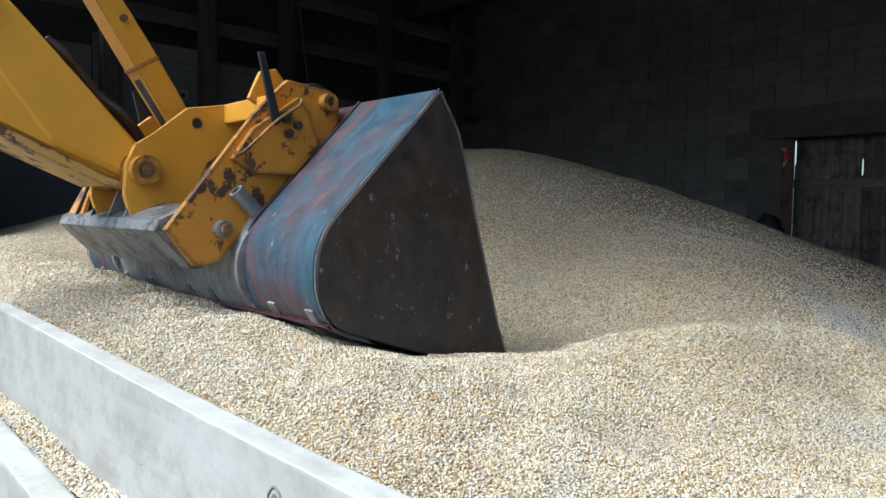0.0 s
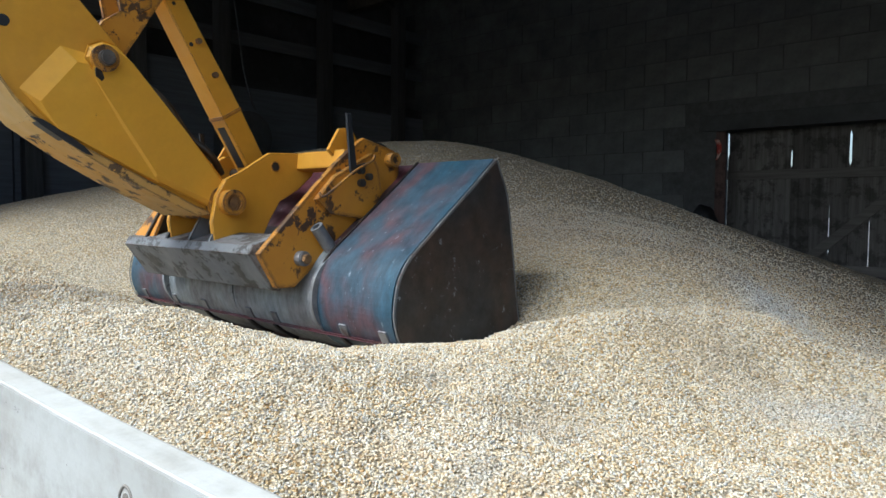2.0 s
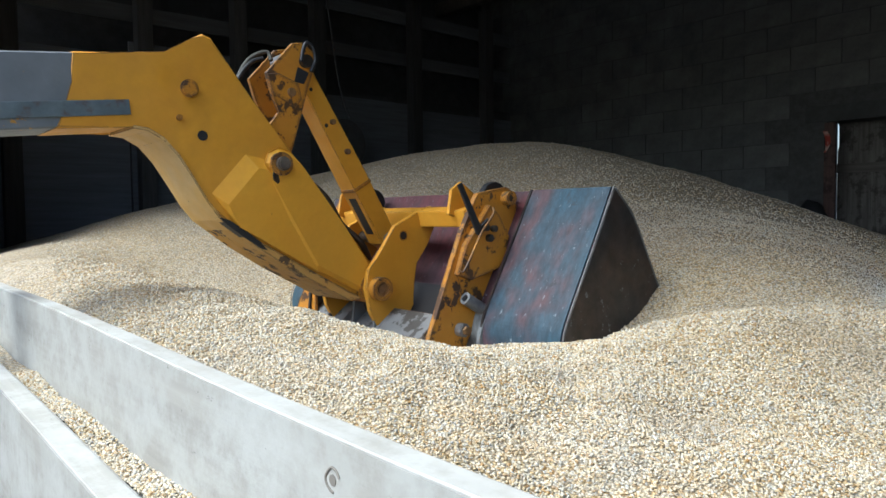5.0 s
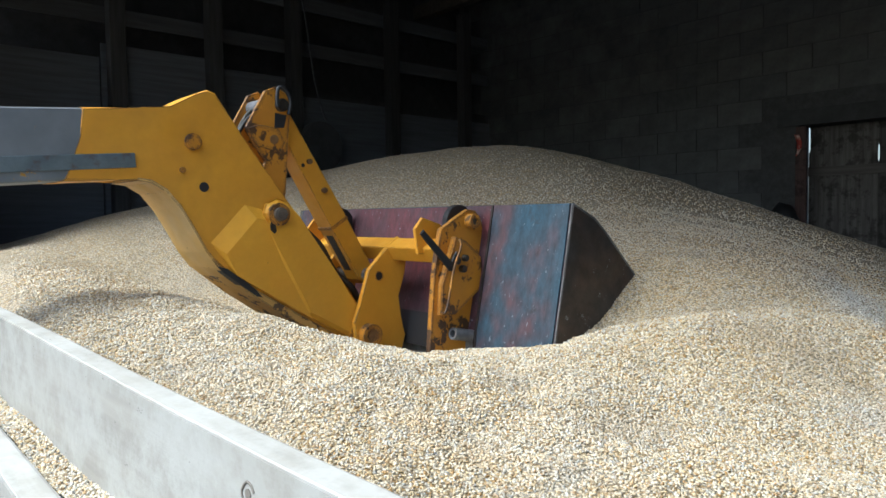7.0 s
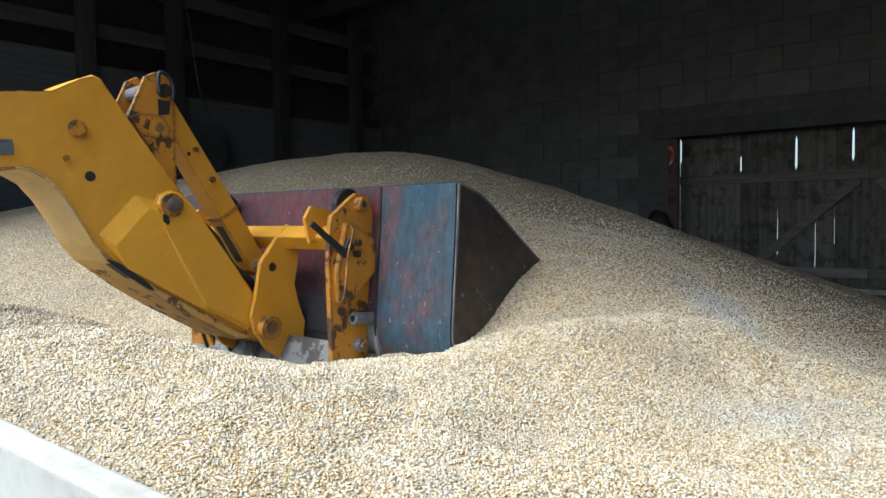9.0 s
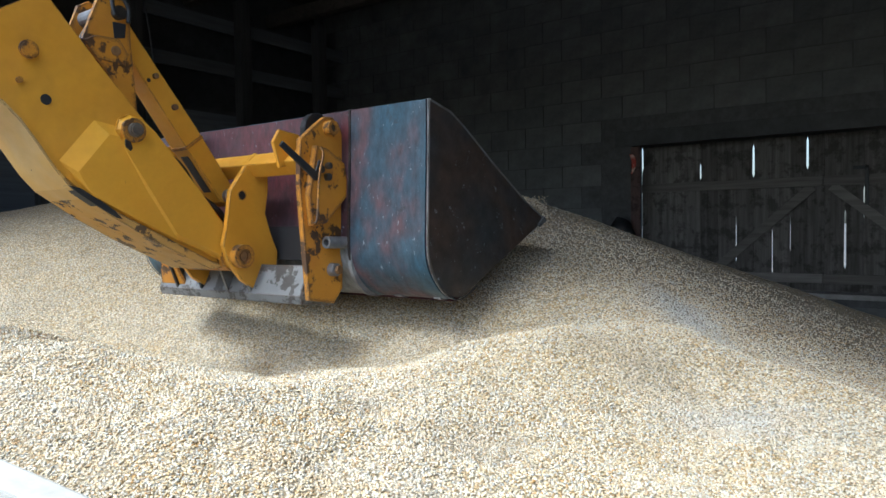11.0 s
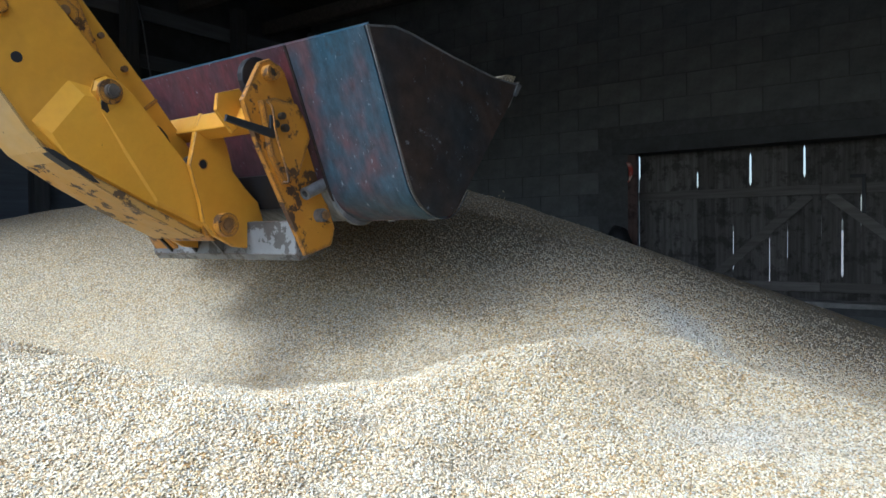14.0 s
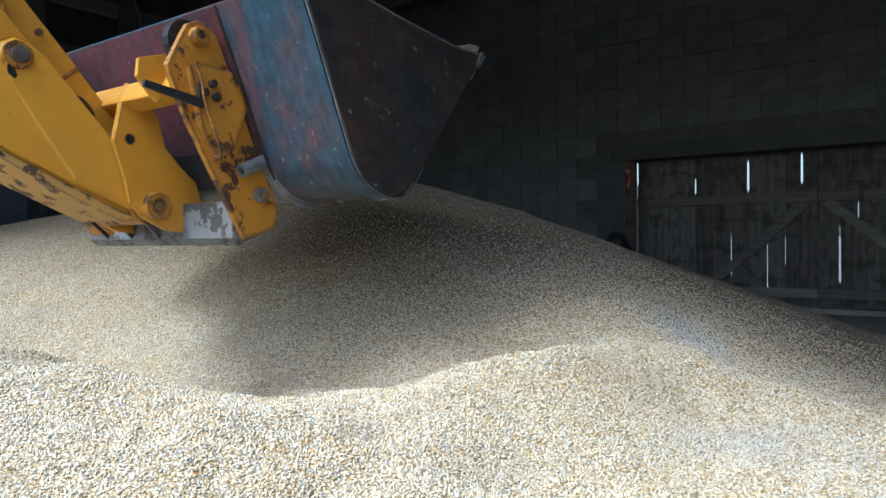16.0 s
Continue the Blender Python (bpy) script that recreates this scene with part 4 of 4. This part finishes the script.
    part("flange_slot", prism(bmesh.new(), [(-0.83, -0.048), (-0.79, -0.038), (-0.70, -0.045), (-0.62, -0.058), (-0.575, -0.075), (-0.60, -0.081), (-0.70, -0.072), (-0.79, -0.060)], 0.10, 0.158, 0.001), BLACK, root, "dark slot along the flange, its shade drawn in black")
    part("pivot_tube", rod(bmesh.new(), (-0.18, 0, 0), (0.18, 0, 0), 0.075, 28), YELLOW_WORN, root)
    crank = new("bellcrank")
    crank.parent = root
    for s in (1, -1):
        pl = [(-0.06, -0.03), (0.06, -0.03), (0.07, 0.11), (0.055, 0.39), (0.055, 0.52), (0.035, 0.57), (-0.035, 0.59), (-0.085, 0.56), (-0.115, 0.48), (-0.16, 0.375), (-0.10, 0.297), (-0.04, 0.24), (-0.075, 0.15)]
        part("crank_plate", prism(bmesh.new(), pl, s * 0.075, s * 0.095, 0.004), YELLOW_WORN, crank)
        # doubler on the cheek, with its bolt
        dbl = [(-0.155, 0.372), (-0.10, 0.30), (0.02, 0.29), (0.04, 0.34), (0.0, 0.40), (-0.10, 0.40)]
        part("doubler_plate", prism(bmesh.new(), dbl, s * 0.0955, s * 0.103, 0.003), YELLOW_WORN, crank)
        part("crank_pin", rod(bmesh.new(), (s * 0.06, 0, CRANK), (s * 0.125, 0, CRANK), 0.03, 16, bevel=0.004), GREASE, crank, "greasy black link pin")
        part("crank_bolt", rod(bmesh.new(), (s * 0.09, -0.02, 0.345), (s * 0.115, -0.02, 0.345), 0.021, 12, bevel=0.004), RUSTY, crank, "rusty bolt head")
        part("grease_smear", prism(bmesh.new(), [(-0.02, 0.40), (0.028, 0.41), (0.035, 0.47), (-0.025, 0.47)], s * 0.0955, s * 0.0985), BLACK, crank)
    part("crank_spacer", rod(bmesh.new(), (-0.075, -0.055, 0.50), (0.075, -0.055, 0.50), 0.035, 16), GREY_STEEL, crank)
    hose("pin_loop", [(0.125, 0.03, CRANK - 0.04), (0.132, 0.03, CRANK + 0.02), (0.132, 0.0, CRANK + 0.065), (0.132, -0.035, CRANK + 0.07), (0.13, -0.04, CRANK + 0.03), (0.128, -0.03, CRANK - 0.02)], 0.009, BLACK, crank, "black locking loop")
    link = new("tilt_link")
    link.parent = root
    part("link_bar", prism(bmesh.new(), [(-0.045, 0.04), (-0.05, -0.60), (-0.05, -0.96), (-0.02, -1.01), (0.03, -1.01), (0.055, -0.96), (0.055, -0.60), (0.045, 0.04)], -0.06, 0.06, 0.008), YELLOW, link, "yellow tilt link bar")
    part("link_band", box(bmesh.new(), -0.063, 0.063, -0.055, 0.06, -0.655, -0.637, 0.004), YELLOW_WORN, link)
    # black strip on the bar for the shade in the slot
    part("link_slot", prism(bmesh.new(), [(-0.052, -0.69), (-0.049, -0.69), (-0.049, -0.90), (-0.052, -0.90)], -0.03, 0.03), BLACK, link, "dark slot in the link, its shade drawn in black")
    part("link_foot_pin", rod(bmesh.new(), (-0.09, 0, -0.96), (0.09, 0, -0.96), 0.034, 18, bevel=0.004), GREY_STEEL, link)
    for yy, zz, r in ((-0.01, -0.12, 0.009), (-0.025, -0.30, 0.010), (0.012, -0.30, 0.013), (0.01, -0.46, 0.014)):
        part("link_bolt", rod(bmesh.new(), (0.055, yy, zz), (0.061 if r < 0.012 else 0.078, yy, zz), r, 12), BLACK if r < 0.012 else RUSTY, link)
    hose("boom_hose", [(-0.03, -0.95, 0.48), (-0.03, -0.97, 0.60), (-0.03, -0.96, 0.70), (-0.02, -0.91, 0.77), (0.0, -0.88, 0.74)], 0.010, Mat("dull_hose", 0.7).colour((0.06, 0.06, 0.052)).m, root, "dusty hydraulic hose")
    hose("boom_hose", [(0.02, -0.97, 0.48), (0.02, -0.98, 0.58), (0.01, -0.96, 0.67), (0.01, -0.92, 0.72)], 0.010, BLACK, root, "black hydraulic hose")
    hose("ram_hose", [(0.03, -0.46, 0.33), (0.05, -0.36, 0.30), (0.03, -0.22, 0.235), (0.06, -0.10, 0.20), (0.04, 0.0, 0.15)], 0.017, GREASE, root, "greasy black hydraulic hose")
    hose("ram_hose", [(-0.03, -0.44, 0.34), (-0.05, -0.30, 0.285), (-0.02, -0.15, 0.215), (-0.03, 0.02, 0.14)], 0.015, BLACK, root, "greasy black hydraulic hose")
    return root, crank, link


# t, y and z of the pivot, tilt of the carriage, tilt of the boom
LOADER = [
    (0, 0.930, 1.713, 0.0, -23.4),
    (0.5, 1.089, 1.697, -2.5, -23.4),
    (1, 1.283, 1.686, -5.7, -23.5),
    (1.5, 1.505, 1.656, -9.0, -23.7),
    (2, 1.677, 1.564, -8.1, -24.9),
    (2.5, 1.776, 1.516, -8.1, -24.8),
    (3, 1.806, 1.475, -6.6, -25.0),
    (3.5, 1.808, 1.445, -5.0, -25.2),
    (4, 1.839, 1.318, 2.3, -26.6),
    (4.2, 1.838, 1.303, 3.4, -26.8),
    (6.3, 1.951, 0.957, 32.0, -30.3),
    (6.5, 1.971, 0.959, 31.8, -30.3),
    (7, 1.995, 0.955, 32.0, -30.4),
    (7.5, 2.034, 0.956, 32.2, -30.4),
    (8, 2.071, 0.916, 37.5, -30.8),
    (8.5, 2.088, 0.913, 38.8, -30.8),
    (9, 2.102, 1.034, 39.1, -29.7),
    (9.2, 2.129, 1.096, 40.4, -29.4),
    (11.3, 2.149, 1.482, 42.1, -25.4),
    (11.5, 2.103, 1.515, 42.6, -25.4),
    (12, 2.096, 1.536, 48.7, -25.3),
    (12.5, 2.094, 1.534, 55.0, -25.4),
    (13, 2.098, 1.532, 61.8, -25.4),
    (13.5, 2.091, 1.563, 66.0, -25.2),
    (14, 2.089, 1.632, 66.4, -24.5),
    (14.5, 2.108, 1.625, 66.0, -24.7),
    (15, 2.034, 1.628, 66.1, -24.6),
    (15.5, 1.910, 1.783, 67.2, -23.5),
    (16, 1.722, 1.740, 67.0, -24.4),
]


def crank_angles(th, ph):
    """Where the link's head stands, in the boom's space, for the two tilts."""
    r = radians(th - ph)
    ay, az = LINK_FOOT[0] * math.cos(r) - LINK_FOOT[1] * math.sin(r), LINK_FOOT[0] * math.sin(r) + LINK_FOOT[1] * math.cos(r)
    dy, dz = ay - KNEE[0], az - KNEE[1]
    d = math.hypot(dy, dz)
    c = max(-1.0, min(1.0, (CRANK ** 2 + d ** 2 - LINK ** 2) / (2 * CRANK * d)))
    a = math.atan2(dz, dy) + math.acos(c)
    by, bz = KNEE[0] + CRANK * math.cos(a), KNEE[1] + CRANK * math.sin(a)
    return a, by, bz, math.atan2(by - ay, bz - az)


def motions():
    walk(bucket, [(t, pose(XC, y, z, th)) for t, y, z, th, ph in LOADER])
    walk(carriage, [(t, pose(XC, y, z, th)) for t, y, z, th, ph in LOADER])
    walk(boom, [(t, pose(XC, y, z, ph)) for t, y, z, th, ph in LOADER])
    crank_rows, link_rows = [], []
    for t, y, z, th, ph in LOADER:
        a, by, bz, lean = crank_angles(th, ph)
        crank_rows.append((t, pose(0, *KNEE, math.degrees(a) - 90)))
        link_rows.append((t, pose(0, by, bz, -math.degrees(lean))))
    walk(bellcrank, crank_rows)
    walk(tilt_link, link_rows)
    move_grain()


# ---- moving grain ----


def make_load():
    """The scooped grain: it lies in the heap until the bucket is driven under it."""
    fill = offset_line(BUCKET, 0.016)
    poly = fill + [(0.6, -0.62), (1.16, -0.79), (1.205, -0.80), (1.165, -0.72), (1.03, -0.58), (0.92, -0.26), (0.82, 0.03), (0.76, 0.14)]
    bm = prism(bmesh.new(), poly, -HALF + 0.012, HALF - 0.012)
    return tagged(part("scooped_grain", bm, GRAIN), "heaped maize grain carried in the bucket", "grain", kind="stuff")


def slide_z(x, y):
    """The bank of grain beside the bucket before it slides down into the hollow."""
    return grain_z(x, y) - 0.02 + 0.15 * np.exp(-0.5 * (((x + 1.85) / np.where(x > -1.85, 0.42, 0.5)) ** 2 + ((y - 3.0) / np.where(y > 3.0, 0.7, 0.42)) ** 2))


def make_slide():
    xs, ys = np.arange(-3.1, 0.3, 0.035), np.arange(1.7, 6.0, 0.035)
    me = grid_mesh("sliding_grain", xs, ys, slide_z)
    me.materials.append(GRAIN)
    ob = tagged(new("sliding_grain", me), "loose bank of maize grain that slides into the hollow", "grain", kind="stuff")
    k = kernels("bank_kernels", within(26000, -2.7, -0.9, 2.2, 4.4, 6), slide_z, "", 6, "")
    k.parent = ob
    return ob


def state(t):
    """Pose of the bucket at t, straight between the rows."""
    for a, b in zip(LOADER, LOADER[1:]):
        if a[0] <= t <= b[0]:
            k = (t - a[0]) / (b[0] - a[0])
            return [p + (q - p) * k for p, q in zip(a[1:], b[1:])]


def tip_at(t, dv=0.0):
    y, z, th, ph = state(t)
    c, s = math.cos(radians(th)), math.sin(radians(th))
    return y + 1.19 * c - (-0.80 + dv) * s, z + 1.19 * s + (-0.80 + dv) * c


FALLS = 44


def make_falls():
    rnd = random.Random(9)
    out = []
    for i in range(FALLS):
        n = rnd.randint(5, 16)
        ob = kernels("falling_grain", within(n, -0.03, 0.03, -0.025, 0.025, 100 + i), lambda x, y: np.random.default_rng(i).uniform(-0.09, 0.09, len(x)), "few maize kernels trickling off the bucket lip", 100 + i)
        ob["group"] = "grain trickling off the bucket"
        x = XC + HALF - abs(rnd.gauss(0, 0.10)) - 0.01
        t0 = 11.25 + 2.5 * (i / FALLS) ** 1.15 + rnd.uniform(-0.04, 0.04)
        out.append((ob, x, t0))
    return out


def move_grain():
    rest = pose(XC, 3.6, 0.35, 38)
    walk(load, [(0.0, rest), (8.3, rest), (9.1, pose(XC, *state(9.1)[:3]))] + [(t, pose(XC, y, z, th)) for t, y, z, th, ph in LOADER if t > 9.1])
    walk(slide, [(0.0, pose(0, 0, 0)), (8.9, pose(0, 0, 0)), (9.2, pose(-0.01, 0.0, -0.02)), (10.2, pose(-0.05, -0.03, -0.20)), (11.3, pose(-0.08, -0.05, -0.50)), (16.0, pose(-0.08, -0.05, -0.50))])
    for ob, x, t0 in falls:
        y, z = tip_at(t0, 0.02)
        rows = [(0.0, pose(x, 3.9, 1.0))] + [(9.0, pose(x, 3.9, 1.0))]
        rows += [(t, pose(x, *tip_at(t, -0.04))) for t in (9.2, 11.3) if t < t0 - 0.15]
        rows.append((t0 - 0.1, pose(x, *tip_at(max(t0 - 0.1, 0), -0.02))))
        k = 0
        while True:
            dt = 0.07 * k
            zz = z - 4.9 * dt * dt
            rows.append((t0 + dt, pose(x + 0.02 * dt, y + 0.05 * dt, zz, 40 * dt, 60 * dt)))
            if zz < float(grain_z(np.array(x), np.array(y))) - 0.12:
                break
            k += 1
        rows.append((16.0, rows[-1][1]))
        walk(ob, rows)


# ---- small things ----


def small_things():
    hose_ob = hose("hanging_cable", [(LEFT + 0.35, 4.83, TOP + 0.1), (LEFT + 0.34, 5.08, 4.5), (LEFT + 0.33, 5.25, 3.5), (LEFT + 0.35, 5.36, 3.05), (LEFT + 0.36, 5.42, 2.92)], 0.014, SLAT_WOOD)
    tagged(hose_ob, "dusty grey cable hanging from the roof beam", "cable")
    bm = rod(bmesh.new(), (LEFT + 0.22, 5.38, 2.55), (LEFT + 0.30, 5.38, 2.55), 0.36, 32, bevel=0.02)
    tagged(part("round_cover", bm, PLASTER), "dusty grey round cover plate on the side wall", "cover")
    socket = tagged(new("junction_box"), "small pale junction box on the side wall", "electrical box")
    socket.matrix_basis = pose(LEFT + 0.017, 3.40, 2.93)
    part("cover", box(bmesh.new(), 0, 0.07, 0, 0.26, 0, 0.15, 0.008), CONCRETE, socket)
    for y0 in (0.075, 0.185):
        part("outlet", rod(bmesh.new(), (0.068, y0, 0.075), (0.074, y0, 0.075), 0.032, 16), BLACK, socket, "dark outlet")
    bm = bmesh.new()
    bmesh.ops.create_icosphere(bm, subdivisions=3, radius=1)
    for v in bm.verts:
        k = 1 + 0.14 * noise.noise(v.co * 2.3)
        v.co = Vector((v.co.x * 0.19 * k, v.co.y * 0.13 * k, v.co.z * 0.36 * k * (1 - 0.15 * v.co.z)))
    sack = tagged(part("dark_sack", bm, BLACK, smooth=True), "dark lumpy sack leaning beside the gate", "sack")
    sack.matrix_basis = pose(-3.56, BACK - 0.19, float(grain_z(np.array(-3.56), np.array(8.9))) + 0.24)
    bm = box(bmesh.new(), -3.47, -3.338, BACK - 0.06, BACK - 0.024, 0.7, 2.6, 0.008)
    structure(part("gate_jamb", bm, wood("reddish_jamb", (0.115, 0.075, 0.068), (0.055, 0.038, 0.036), "z", blotch=0.6)), "dark reddish timber jamb of the gate", "jamb")
    # a strip of cloth caught on the jamb
    bm = bmesh.new()
    rows = []
    for i in range(9):
        k = i / 8
        x, w = -3.455 + 0.055 * math.sin(k * 2.6) - 0.03 * k, 0.045 + 0.02 * math.sin(k * 5)
        rows.append([bm.verts.new((x + a * w, BACK - 0.075 + 0.012 * math.sin(k * 9 + a * 2) + o, 2.50 - 0.26 * k)) for a, o in ((-0.5, 0), (0.5, 0.004), (0.5, 0.010), (-0.5, 0.006))])
    for p, q in zip(rows, rows[1:]):
        for j in range(4):
            bm.faces.new((p[j], p[(j + 1) % 4], q[(j + 1) % 4], q[j]))
    bm.faces.new(rows[0])
    bm.faces.new(rows[-1][::-1])
    k = Mat("faded_red_cloth", 0.9)
    k.colour(k.ramp(k.noise(14, 3), [(0.42, (0.42, 0.06, 0.045)), (0.6, (0.6, 0.42, 0.36))]))
    tagged(part("cloth_strip", bm, k.m, smooth=True), "faded red and white cloth strip on the gate jamb", "rag")


def blocks(wall, g):
    """Block courses on the back wall: the ones round the gate singly, the rest as one mesh."""
    g0, g1, gz0, gz1 = g
    rnd = random.Random(2)
    bl, bh = 0.60, 0.30
    near, rest = [], []
    for r in range(int((TOP + 0.5) / bh)):
        z = r * bh
        x = LEFT - 0.2 - (bl / 2 if r % 2 else 0)
        while x < RIGHT:
            inside = x + bl > g0 - 0.26 and x < g1 + 0.26 and z + bh > gz0 - 0.08 and z < gz1 + 0.2
            if not inside:
                (near if -5.2 < x < 0.6 and 1.0 < z < 4.6 and len(near) < 300 else rest).append((x, z))
            x += bl
    shapes = []
    for k in range(4):
        bm = box(bmesh.new(), 0.006, bl - 0.006, -0.007 - 0.0015 * k, 0.004, 0.006, bh - 0.006)
        me = mesh_of(bm, "block")
        me.materials.append(BLOCK)
        shapes.append(me)
    for x, z in near:
        ob = new("block", rnd.choice(shapes))
        ob.parent = wall
        ob.location = (x, BACK - 0.001, z)
    vs, fs = [], []
    for x, z in rest:
        d = rnd.uniform(0.008, 0.0125)
        i = len(vs)
        x0, x1, z0, z1 = x + 0.006, x + bl - 0.006, z + 0.006, z + bh - 0.006
        vs += [(x0, BACK - d, z0), (x1, BACK - d, z0), (x1, BACK - d, z1), (x0, BACK - d, z1), (x0, BACK + 0.003, z0), (x1, BACK + 0.003, z0), (x1, BACK + 0.003, z1), (x0, BACK + 0.003, z1)]
        fs += [(i, i + 1, i + 2, i + 3), (i, i + 4, i + 5, i + 1), (i + 1, i + 5, i + 6, i + 2), (i + 2, i + 6, i + 7, i + 3), (i + 3, i + 7, i + 4, i)]
    me = bpy.data.meshes.new("far_blocks")
    me.from_pydata(vs, [], fs)
    me.materials.append(BLOCK)
    ob = new("far_blocks", me)
    ob.parent = wall
    tagged(ob, kind="stuff")


# ---- build ----
wall_back, gate_hole = setting()
left_wall()
gate(gate_hole)
grain()
boards()
bucket = make_bucket()
carriage = make_carriage()
boom, bellcrank, tilt_link = make_boom()
load = make_load()
slide = make_slide()
falls = make_falls()
small_things()
kernels("loose_kernels", strewn(235000, 1), grain_z, "loose single maize kernels on the heap", 1)
kernels("spilled_kernels", within(5000, -2.6, -0.4, 0.302, 0.366, 3), lambda x, y: 1.021 + 0.006 * np.sin(x * 9), "maize kernels lying between two boards", 3)
blocks(wall_back, gate_hole)
motions()
